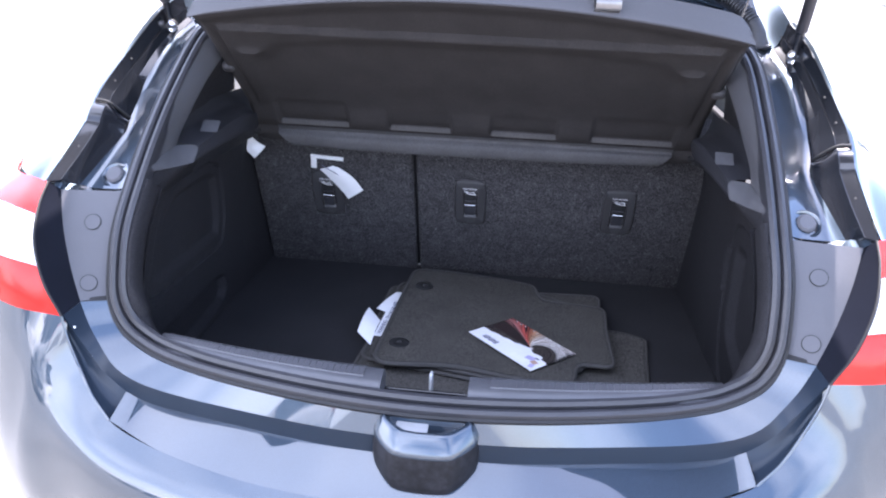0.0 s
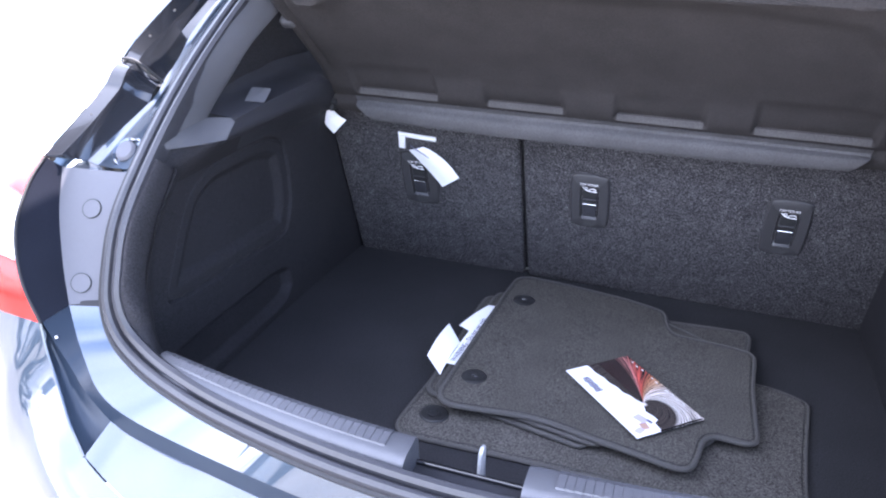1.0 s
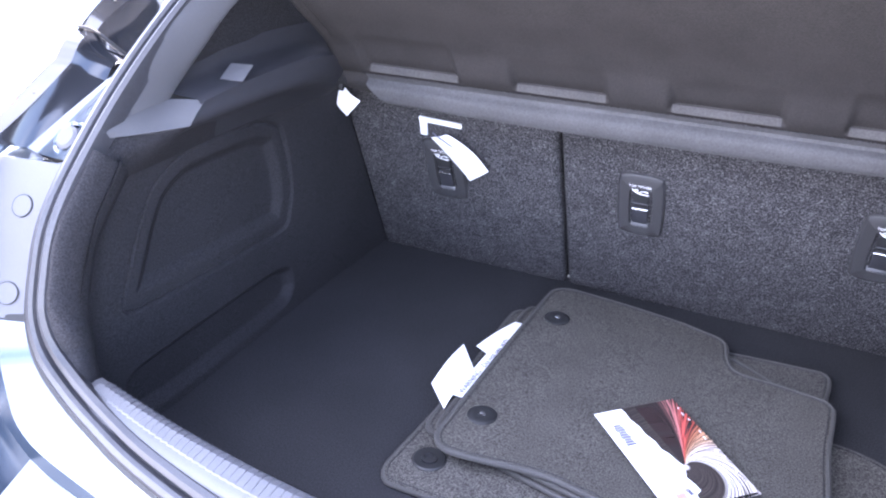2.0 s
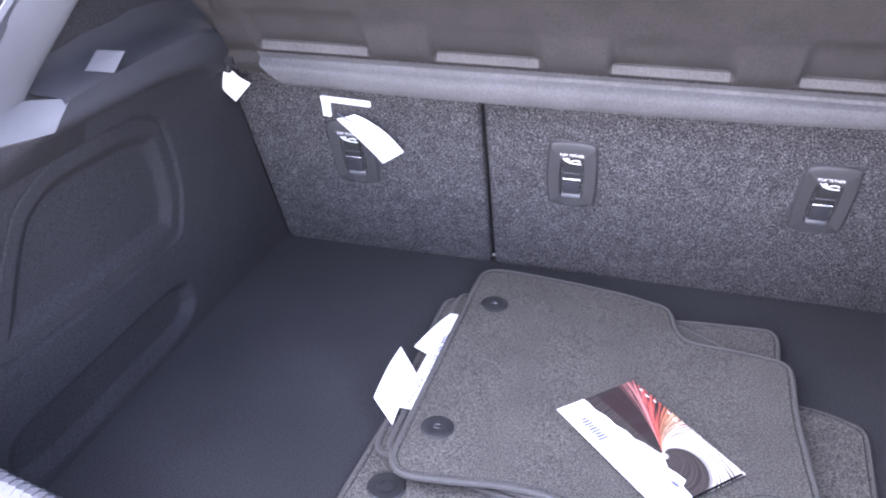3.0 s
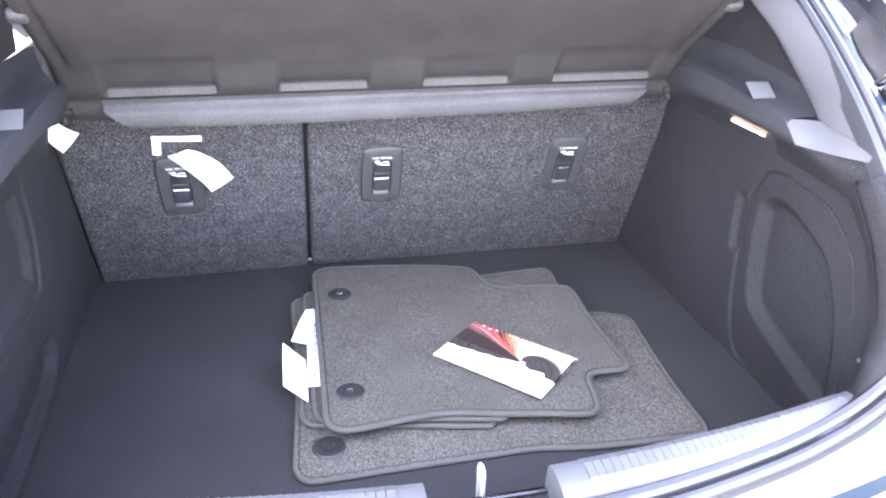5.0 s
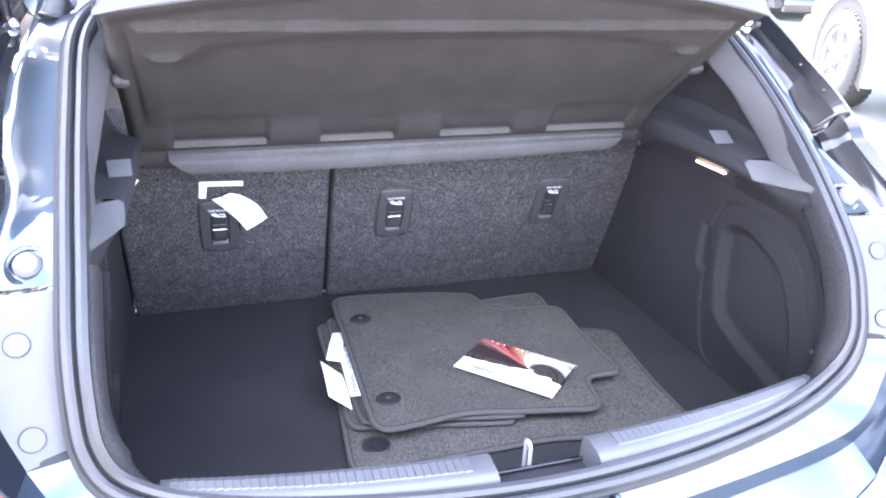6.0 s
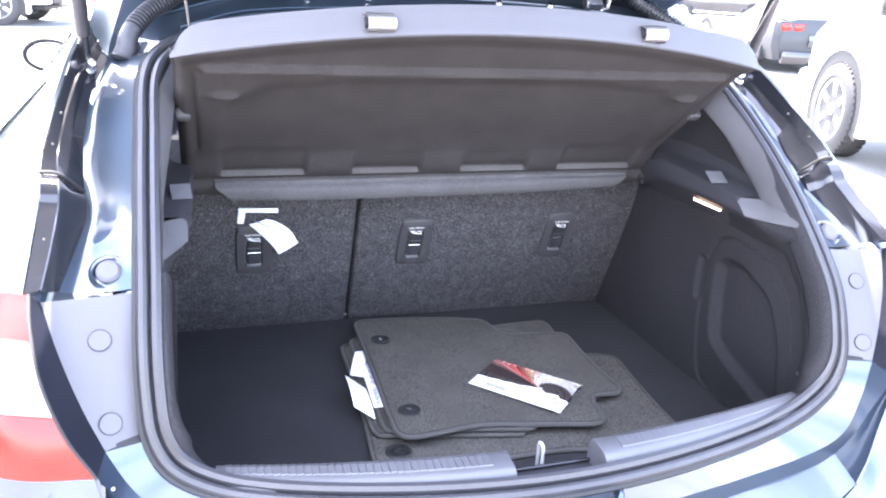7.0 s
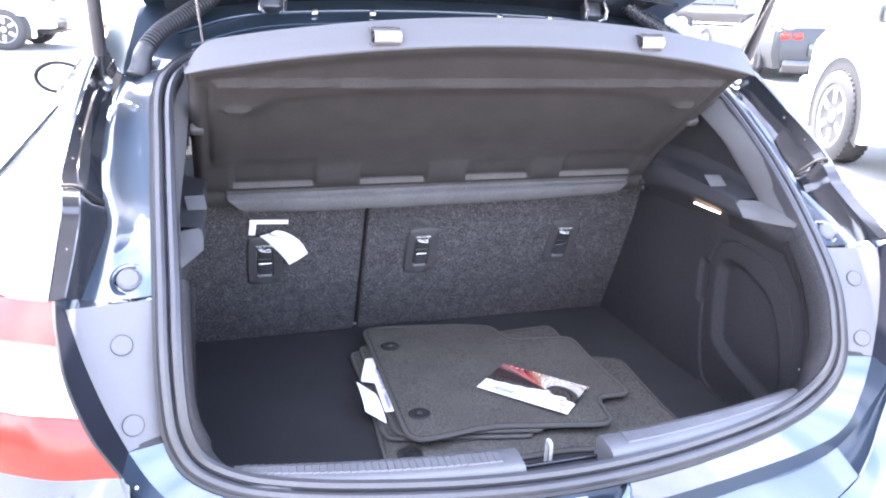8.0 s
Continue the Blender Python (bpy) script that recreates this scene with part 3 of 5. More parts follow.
for s in (-1, 1):
    side = lambda c: flip(c, s)
    SH = [(.80, .34, .985), (.832, .62, .990), (.845, 1.1, .988), (.86, 1.8, .975), (.865, 2.6, .95), (.84, 3.3, .88), (.72, 4.05, .72)]
    MID = [(.865, .32, .78), (.885, .62, .76), (.895, 1.1, .74), (.895, 1.8, .72), (.89, 2.6, .70), (.88, 3.3, .66), (.76, 4.12, .58)]
    LOW = [(.86, .36, .30), (.87, .62, .28), (.87, 1.1, .24), (.87, 1.8, .22), (.87, 2.6, .22), (.86, 3.3, .26), (.74, 4.10, .30)]
    piece("side_skin", loft([side(SH), side(MID), side(LOW)], 50, cross=5), M_PAINT, car, "painted doors and sills")
    piece("side_glass", loft([side([(.65, .76, 1.19), (.565, .94, 1.335), (.575, 1.5, 1.405), (.585, 2.2, 1.385), (.70, 2.9, 1.04)]), side([(.832, .62, .992), (.838, .9, .992), (.85, 1.5, .983), (.868, 2.2, .965), (.85, 3.0, .93)])], 30), M_GLASS, car, "clear side window glass").visible_shadow = False
    # door mirror
    mir = piece("door_mirror", loft([[Vector((s * (.93 + .078 * math.cos(a) * k), 2.36 + y, 1.015 + .052 * math.sin(a) * k)) for a in np.linspace(0, 2 * math.pi, 33)] for k, y in ((.93, 0), (1.0, .006), (1.05, .03), (.9, .08), (.4, .11), (.02, .115))], 33), M_PAINT, car, "oval door mirror housing")
    piece("mirror_glass", lathe([(.0001, .0), (1.0, .0)], Matrix.Translation((s * .93, 2.350, 1.015)) @ pose(0, 0, 0, 84) @ Matrix.Diagonal((.073, .048, 1, 1)), 32), M_CHROME, mir, "mirror glass showing bright sky")
    piece("mirror_rim", tube([(s * (.93 + .080 * math.cos(a)), 2.348, 1.015 + .053 * math.sin(a)) for a in np.linspace(0, 2 * math.pi, 40)], .008, seg=8), M_SNOUT, mir, "dark rim")
piece("bonnet", loft([whole([(.84, 3.02, .93), (.42, 3.10, 1.02), (0, 3.15, 1.03)]), whole([(.82, 3.6, .83), (.42, 3.66, .93), (0, 3.68, .95)]), whole([(.70, 4.08, .70), (.40, 4.2, .76), (0, 4.24, .78)]), whole([(.70, 4.10, .28), (.40, 4.24, .28), (0, 4.27, .28)])], 24, cross=5), M_PAINT, car, "painted bonnet and nose")


def wheel(name, r, w, at, axis_deg, label, spokes=6, parent=None, steer=0):
    """A tyre and spoked rim; the axle points along x turned by axis_deg."""
    hub = Matrix.Translation(at) @ pose(0, 0, 0, 0, 0, axis_deg + steer) @ pose(0, 0, 0, 0, 90, 0)
    bm = lathe([(r * .64, -w * .42), (r * .70, -w * .5), (r * .90, -w * .5), (r * .97, -w * .42), (r, -w * .25), (r, w * .25), (r * .97, w * .42), (r * .90, w * .5), (r * .70, w * .5), (r * .64, w * .42), (r * .62, 0), (r * .64, -w * .42)], hub, 40)
    for k in range(44):
        for h in (-1, 1):
            rbox(r * .05, r * .07, w * .22, hub @ pose(0, 0, 0, 0, 0, k * 360 / 44 + h * 2) @ pose(r * .985, 0, h * w * .3), r=0, bm=bm)
    tyre = part(name, bm, M_TYRE, None, label)
    bm = lathe([(r * .55, -w * .3), (r * .66, -w * .46), (r * .64, -w * .48), (r * .60, -w * .40), (r * .56, -w * .1), (r * .55, w * .4), (r * .64, w * .48)], hub, 40)
    for k in range(spokes):
        rbox(r * .50, r * .15, w * .14, hub @ pose(0, 0, 0, 0, 0, k * 360 / spokes) @ pose(r * .34, 0, -w * .36) @ pose(0, 0, 0, 0, 6, 0), r=.008, bm=bm)
        rbox(r * .50, r * .15, w * .14, hub @ pose(0, 0, 0, 0, 0, k * 360 / spokes) @ pose(r * .34, 0, w * .36) @ pose(0, 0, 0, 0, -6, 0), r=.008, bm=bm)
    lathe([(.001, -w * .46), (r * .12, -w * .46), (r * .15, -w * .38), (r * .15, w * .38), (r * .12, w * .46), (.001, w * .46)], hub, 20, bm)
    rim = part("rim", bm, M_RIM, tyre, "bright alloy rim")
    bm = lathe([(.001, -w * .2), (r * .5, -w * .2), (r * .5, w * .2), (.001, w * .2)], hub, 24)
    part("brake_disc", bm, M_DARK, tyre)
    if parent:
        under(parent, tyre)
    return tyre


for s in (-1, 1):
    for y in (.75, 3.45):
        wheel("wheel", .33, .21, (s * .80, y, .33), 0, "black tyre", 5, car)
        rows = [[Vector((s * x, y + q * math.cos(a), .33 + q * math.sin(a))) for a in np.linspace(-.3, math.pi + .3, 26)] for q, x in ((.02, .893), (.375, .893), (.376, .902), (.41, .900), (.42, .885))]
        bm = bmesh.new()
        grid(bm, rows)
        piece("wheel_arch", bm, M_SNOUT, car, "dark wheel arch")

# ---- rubber seal and inner trim round the opening ----
NRM = Vector((0, -.6, .8)).normalized()


def sweep(points, profile, n, keep=None):
    pts = spline(points, n)
    rows = []
    for i, p in enumerate(pts):
        if keep and not keep(p):
            continue
        t = (pts[min(i + 1, n - 1)] - pts[max(i - 1, 0)]).normalized()
        b = NRM.cross(t).normalized()
        nn = t.cross(b).normalized()
        rows.append([p + b * u + nn * v for u, v in profile])
    bm = bmesh.new()
    if rows:
        grid(bm, rows)
    return bm


RING = mirrored(OPENING)
piece("opening_seal", sweep(RING, [(0, -.012), (-.001, .003), (.003, .009), (.0085, .0105), (.0125, .0085), (.0140, .0040), (.0152, .0022), (.0166, .0044), (.0180, .0085), (.0235, .0112), (.0290, .0088), (.0305, .002), (.031, -.012)], 260), M_RUBBER, car, "grey-black rubber door seal round the boot opening")
piece("seal_joint", sweep(RING, [(-.0055, -.004), (-.005, .0030), (.001, .0036), (.001, -.004)], 260), M_DARK, car)
TRIM_SILL = [(.026, -.004), (.028, .002), (.0295, -.002), (.0300, -.012), (.0300, -.024), (.0290, -.036), (.020, -.044), (-.010, -.050), (-.06, -.058)]
TRIM_SIDE = [(.028, .002), (.030, .0065), (.034, .0065), (.0375, .003), (.0395, -.006), (.040, -.022), (.036, -.042), (.020, -.062), (-.006, -.085)]
TRIM_CORNER = [(.028, .000), (.030, .0055), (.038, .0045), (.045, .000), (.050, -.008), (.050, -.026), (.042, -.048), (.022, -.068), (-.006, -.085)]


def opening_trim(s):
    """Trim that turns in from the seal; flat beside the sill cover, fuller up the side."""
    n = 100
    pts = spline(flip([(.425, .0415, .7635)] + OPENING[4:9] + [(.513, .178, 1.001)], s), n)
    rows = []
    for i, p in enumerate(pts):
        t = (pts[min(i + 1, n - 1)] - pts[max(i - 1, 0)]).normalized() * s
        b = NRM.cross(t).normalized()
        nn = t.cross(b).normalized()
        k = min(1, max(0, (abs(p.x) - .43) / .075)) if p.z < .84 else 1
        k = k * k * (3 - 2 * k)
        c = min(1, max(0, (p.z - .80) / .07))
        side_form = [(cu + (su - cu) * c, cv + (sv - cv) * c) for (cu, cv), (su, sv) in zip(TRIM_CORNER, TRIM_SIDE)]
        rows.append([p + b * (u0 + (u1 - u0) * k) + nn * (v0 + (v1 - v0) * k) for (u0, v0), (u1, v1) in zip(TRIM_SILL, side_form)])
    bm = bmesh.new()
    grid(bm, rows)
    piece("opening_trim", bm, M_WALL, car, "dark plastic trim turning in from the seal")


opening_trim(-1)
opening_trim(1)


# ---- boot interior ----
def sdf(poly, y, z):
    """Signed distance to a convex outline, negative inside."""
    d = -9.0
    cy, cz = sum(p[0] for p in poly) / len(poly), sum(p[1] for p in poly) / len(poly)
    for (ay, az), (by, bz) in zip(poly, poly[1:] + poly[:1]):
        ny, nz = bz - az, ay - by
        k = math.hypot(ny, nz)
        v = ((y - ay) * ny + (z - az) * nz) / k
        if ((cy - ay) * ny + (cz - az) * nz) > 0:
            v = -v
        d = max(d, v)
    return d


def step(x, w):
    t = min(max(.5 - x / w, 0), 1)
    return t * t * (3 - 2 * t)


LEFT_PANEL = [(.325, .952), (.475, .950), (.528, .930), (.550, .875), (.556, .815), (.540, .762), (.515, .757), (.212, .772), (.197, .785), (.240, .870), (.272, .922)]
LEFT_SLOT = [(.18, .690), (.505, .688), (.538, .676), (.546, .645), (.530, .626), (.490, .620), (.18, .620)]
RIGHT_PANEL = [(.430, .60), (.443, .787), (.440, .868), (.408, .918), (.362, .934), (.268, .922), (.214, .878), (.186, .804), (.180, .70), (.20, .60)]
RIGHT_INNER = [(.416, .868), (.385, .886), (.345, .888), (.262, .856), (.222, .787), (.208, .724), (.208, .650), (.250, .658), (.404, .702)]


def panel_field(outline, y, z, r=.14):
    """Signed distance to a softened convex outline over arrays of y and z, negative inside."""
    p = [(q.x, q.y) for q in rounded(outline, r, 3)]
    cy, cz = sum(a for a, b in p) / len(p), sum(b for a, b in p) / len(p)
    d = np.full_like(y, -9.0)
    for (ay, az), (by, bz) in zip(p, p[1:] + p[:1]):
        k = math.hypot(by - ay, bz - az)
        if k < 1e-6:
            continue
        ny, nz = (bz - az) / k, (ay - by) / k
        if (cy - ay) * ny + (cz - az) * nz > 0:
            ny, nz = -ny, -nz
        d = np.maximum(d, (y - ay) * ny + (z - az) * nz)
    return d


def soft(x, w):
    t = np.clip(.5 - x / w, 0, 1)
    return t * t * (3 - 2 * t)


def boot_wall(s):
    nz, ny = 170, 290
    z = np.repeat((.592 + .394 * np.arange(nz) / (nz - 1))[:, None], ny, 1)
    ys = np.interp(z, [.59, .72, .77, .835, .88, .935, .995], [.100, .098, .100, .106, .122, .150, .200])
    y = ys + (.87 - ys) * np.arange(ny)[None, :] / (ny - 1)
    if s < 0:
        outer = panel_field(LEFT_PANEL, y, z)
        inner = outer + .026
        d = .016 * soft(panel_field(LEFT_SLOT, y, z), .018)
    else:
        outer, inner = panel_field(RIGHT_PANEL, y, z), panel_field(RIGHT_INNER, y, z)
        d = .008 * soft(panel_field([(.466, .775), (.466, .865), (.442, .865), (.442, .775)], y, z), .012)
    d = d + .003 * soft(outer, .008) + (.010 * soft(inner, .020) if s < 0 else .017 * soft(inner + .004, .024))
    d += .007 * soft(np.abs(outer - .002) - .0014, .005)
    d -= (.010 * np.maximum(0, (z - .60) / .4) + .018 * np.maximum(0, (z - .86) / .13) ** 2) * (.35 + .65 * np.clip((y - .20) / .15, 0, 1)) * np.clip((.80 - y) / .15, 0, 1)
    d += .003 * np.sin(y * 9 + z * 4)
    d -= .040 * np.maximum(0, 1 - (y - ys) / .07) ** 2 * np.where(z > .70, 1, np.maximum(.3, (z - .62) / .08))
    if s > 0:
        d += .009 * np.clip((.72 - z) / .10, 0, 1) * soft(y - .46, .12)
    x = s * (.517 + d)
    bm = bmesh.new()
    grid(bm, [[(float(x[i, j]), float(y[i, j]), float(z[i, j])) for j in range(ny)] for i in range(nz)])
    return piece("boot_side_lining", bm, M_WALL, car, "moulded charcoal boot side lining with recessed panel")


boot_wall(-1)
boot_wall(1)


def shelf_support(s):
    """Ledge that carries the parcel shelf, the quarter trim behind it and the pillar trim with its foot."""
    side = lambda c: flip(c, s)
    # ledge: sill of the quarter window, fold, crease, lower edge, run-out into the lining
    sill = [(.508, .30, 1.066), (.507, .38, 1.071), (.506, .48, 1.073), (.505, .58, 1.072), (.504, .70, 1.066)]
    fold = [(.498, .30, 1.040), (.496, .38, 1.046), (.494, .48, 1.049), (.490, .58, 1.048), (.486, .66, 1.036)]
    crease = [(.455, .312, 1.027), (.450, .380, 1.034), (.447, .480, 1.037), (.444, .575, 1.036), (.452, .625, 1.012)]
    lower = [(.455, .290, 1.004), (.451, .380, 1.007), (.447, .480, 1.008), (.452, .575, .998), (.472, .640, .970)]
    under_edge = [(.478, .275, .984), (.476, .380, .988), (.472, .480, .990), (.476, .575, .980), (.490, .645, .960)]
    runout = [(.500, .27, .958), (.500, .38, .958), (.500, .48, .958), (.504, .575, .950), (.512, .66, .940)]
    crease_up = [tuple(Vector(p) + Vector((.006, .001, .003))) for p in crease]
    crease_dn = [tuple(Vector(p) + Vector((.000, .001, -.007))) for p in crease]
    support = piece("shelf_support", loft([side(c) for c in (sill, fold, crease_up, crease, crease_dn, lower, under_edge, runout)], 44, cross=4), M_TRIM, car, "dark plastic ledge that carries the parcel shelf")
    # rest facet on the ledge, its paler grey painting the light it catches
    bm = bmesh.new()
    quad = [Vector(p) for p in side([(.474, .372, 1.0385), (.478, .402, 1.053), (.4475, .410, 1.052), (.4445, .381, 1.036)])]
    mid = sum(quad, Vector()) / 4
    bm = bmesh.new()
    bm.faces.new([bm.verts.new(p - (p - mid) * .05 + Vector((0, -.0006, .0010))) for p in quad])
    piece("shelf_rest", solid(bm, .0008), M_PILLAR, support, "rest facet made pale grey for the light on it", smooth=False)
    # end clip beside the seat back
    piece("ledge_hook", rbox(.008, .010, .018, pose(s * .466, .640, .974, -20, 0, 0), r=.003, seg=3), M_DARK, support)
    # pillar trim: strip beside the seal, rolled over its inner edge, with a foot
    edge = spline([Vector(p) for p in OPENING[9:14]], 12)
    rail = []
    for i, p in enumerate(edge):
        t = (edge[min(i + 1, 11)] - edge[max(i - 1, 0)]).normalized()
        b = NRM.cross(t).normalized()
        rail.append(tuple(p + b * .0295 + t.cross(b).normalized() * .006))
    out = [rail[1], rail[2], rail[4], rail[6], rail[8], rail[11]]
    inn = [(.483, .290, 1.032), (.484, .318, 1.052), (.478, .352, 1.082), (.470, .400, 1.122), (.464, .470, 1.160), (.452, .585, 1.225)]
    mid2 = [tuple(Vector(p).lerp(Vector(q), .6) + Vector((-.002, -.002, .002))) for p, q in zip(out, inn)]
    roll = [tuple(Vector(q) + Vector((.007, .013, .001))) for q in inn]
    back = [tuple(Vector(q) + Vector((.024, .030, -.002))) for q in inn]
    trim = piece("pillar_trim", loft([side(c) for c in (out, mid2, inn, roll, back)], 44, cross=4), M_PILLAR, car, "grey plastic pillar trim inside the opening")
    low = [(.484, .190, 1.012), (.469, .240, 1.007), (.453, .289, 1.004)]
    top = [rail[1], (.4835, .255, 1.031), (.483, .290, 1.032), (.4545, .321, 1.028)]
    bm = loft([side(low), side([tuple(Vector(a).lerp(Vector(b), .5) + Vector((-.001, -.001, .001))) for a, b in zip(spline(low, 4), spline(top, 4))]), side(top)], 18, cross=3)
    piece("pillar_foot", solid(bm, .004), M_PILLAR, trim)
    # quarter window panel between pillar and shelf
    piece("quarter_trim", solid(loft([side([(.498, .315, 1.052), (.502, .36, 1.084), (.504, .45, 1.140), (.505, .64, 1.208)]), side([(.507, .38, 1.066), (.508, .46, 1.068), (.512, .55, 1.070), (.516, .65, 1.068)])], 20, cross=6), .004), M_WALL, car, "dark quarter trim behind the pillar")
    hem = [Vector(p) + Vector((.004, .008, -.001)) for p in low] + [Vector((.476, .380, .990))]
    brow = [Vector((.488, .150, .955)), Vector((.492, .20, .955)), Vector((.498, .27, .955)), Vector((.502, .38, .955))]
    piece("lining_brow", loft([side(hem), side([p.lerp(q, .5) + Vector((-.004, -.004, .006)) for p, q in zip(hem, brow)]), side(brow)], 24, cross=5), M_WALL, car)
    # inner skin below the side window, forward of the boot
    piece("cabin_side_lining", rbox(.02, 1.5, .62, pose(s * .60, 1.5, .70), r=.008), M_TRIM, car)


for s in (-1, 1):
    shelf_support(s)
piece("boot_lamp", tube([(.4765, .464, .9828), (.4748, .420, .9842), (.4740, .380, .9855)], .0010, seg=10, n=8), M_LAMP, car, "lit slim courtesy lamp in the side lining")
piece("step_stud", lathe([(.0001, .0022), (.0016, .0018), (.0022, 0)], Matrix.Translation((-.542, .0225, .810)) @ Vector((.35, -.85, .4)).to_track_quat("Z", "Y").to_matrix().to_4x4(), 12), M_ZINC, car, "small pale stud on the darkened step")
piece("trim_screw", lathe([(.0001, .003), (.004, .002), (.005, 0)], pose(.498, .142, .775, 0, -90, 0), 14), M_CHROME, car)

# lower inner face behind the sill, and the pan that closes the boot
y_out = lambda x: -.008 + .33 * x * x
y_in = lambda x: .040 + .27 * x * x


def strip(xs, prof):
    bm = bmesh.new()
    grid(bm, [[Vector((x, dy + (y_out(x) if o else y_in(x)), z)) for o, dy, z in prof] for x in xs])
    return bm


piece("sill_inner_wall", strip(np.linspace(-.52, .52, 50), [(0, -.02, .742), (0, .006, .742), (0, .010, .59)]), M_TRIM, car)
for nm, xs in (("sill_cover", np.linspace(-.432, -.066, 60)), ("sill_cover", np.linspace(.062, .436, 60))):
    prof = [(1, -.002, .752), (1, .000, .768), (1, .004, .7745), (1, .012, .778), (0, -.012, .7805), (0, -.003, .778), (0, .002, .770), (0, .007, .72), (0, .012, .592)]
    bm = strip(xs, prof)
    for e in (xs[0], xs[-1]):
        bm.faces.new([bm.verts.new(Vector((e, dy + (y_out(e) if o else y_in(e)), z))) for o, dy, z in prof] + [bm.verts.new(Vector((e, y_out(e) - .002, .592)))])
    a = xs if abs(xs[0]) < abs(xs[-1]) else xs[::-1]
    cover = piece(nm, bm, M_SILL, car, "grey ribbed plastic sill cover")
    for k in range(35):
        x = math.copysign(.098 + .0094 * k, a[-1])
        top = [(1, .0150, .7776), (1, .0165, .7800), (0, -.0120, .7822), (0, -.0040, .7800), (0, .0010, .7745), (0, .0020, .7715)]
        bm = bmesh.new()
        grid(bm, [[Vector((x + dx, dy + (y_out(x) if o else y_in(x)), z - dz)) for o, dy, z in top] for dx, dz in ((-.0044, .0022), (-.0044, 0), (.0044, 0), (.0044, .0022))])
        piece("rib", bm, M_SILL, cover, smooth=False)
for s in (-1, 1):
    prof = [(1, .004, .742), (1, .010, .771), (1, .018, .7745), (0, -.008, .7745), (0, .0, .770), (0, .008, .70), (0, .012, .592)]
    piece("sill_corner", strip(np.linspace(s * .425, s * .505, 14), prof), M_TRIM, car)
# latch well and striker
piece("latch_well", strip(np.linspace(-.068, .064, 12), [(1, 0, .756), (1, .004, .735), (1, .016, .728), (0, -.01, .728), (0, .0, .742), (0, .006, .742)]), M_TRIM, car, "dark recess for the lid latch")
piece("well_edge", tube([(-.066, y_in(0) - .002, .745), (.062, y_in(0) - .002, .745)], .003), M_BLACK, car)
piece("lid_striker", tube([(.001, .060, .690), (.001, .060, .753), (.001, .0615, .7585), (.001, .067, .7605), (.001, .0725, .7585), (.001, .074, .753), (.001, .074, .690)], .0026, seg=12), M_ZINC, car, "bright zinc striker loop")

# boot floor board
floor_board = empty("boot_floor", (0, .45, .6), "dark grey carpeted boot floor board", "boot floor")
out = rounded([(-.548, .06), (.548, .06), (.548, .875), (-.548, .875)], .02, 2)
piece("carpet", slab(out, .575, .600, edge=.003), M_FLOOR, floor_board)
piece("edge_seam", rbox(.0034, .24, .003, pose(.5232, .31, .6000, 0, 0, .3), r=0), M_DARK, floor_board)


# ---- rear seat backs ----
SEAT_TILT = math.degrees(math.atan(.413))


def seat_plane(x, z, out=0.0):
    n = Vector((0, -1, -.413)).normalized()
    return Vector((x, .85 - .413 * (z - .6), z)) + n * out


def seat_back(x0, x1, label):
    thing = empty("rear_seat_back", ((x0 + x1) / 2, .9, .6), label, "seat back", "split rear seat backs")
    h, w = .44, x1 - x0
    m = Matrix.Translation(((x0 + x1) / 2, .85, .6)) @ pose(0, 0, 0, SEAT_TILT) @ pose(0, .055, h / 2 - .006)
    piece("back_panel", rbox(w, .11, h, m, r=.010, seg=4), M_SEAT, thing)
    return thing


seat_left = seat_back(-.512, -.1315, "narrow folded-up rear seat back in speckled charcoal felt")
seat_right = seat_back(-.1255, .530, "wide rear seat back in speckled charcoal felt with two tether anchors")
# dark box added in the split to keep cabin light out
m = Matrix.Translation((-.1285, .85, .6)) @ pose(0, 0, 0, SEAT_TILT) @ pose(0, .06, .21)
piece("split_gap_fill", rbox(.008, .08, .42, m, r=0), M_DARK, seat_right)


def writing(text, size, m, mat, name):
    cu = bpy.data.curves.new(name, "FONT")
    cu.body, cu.size, cu.extrude = text, size, .0001
    tmp = new(name + "_curve", cu)
    bpy.context.view_layer.update()
    me = bpy.data.meshes.new_from_object(tmp.evaluated_get(bpy.context.evaluated_depsgraph_get()))
    bpy.data.objects.remove(tmp)
    me.materials.clear()
    me.materials.append(mat)
    me.transform(m)
    return new(name, me)


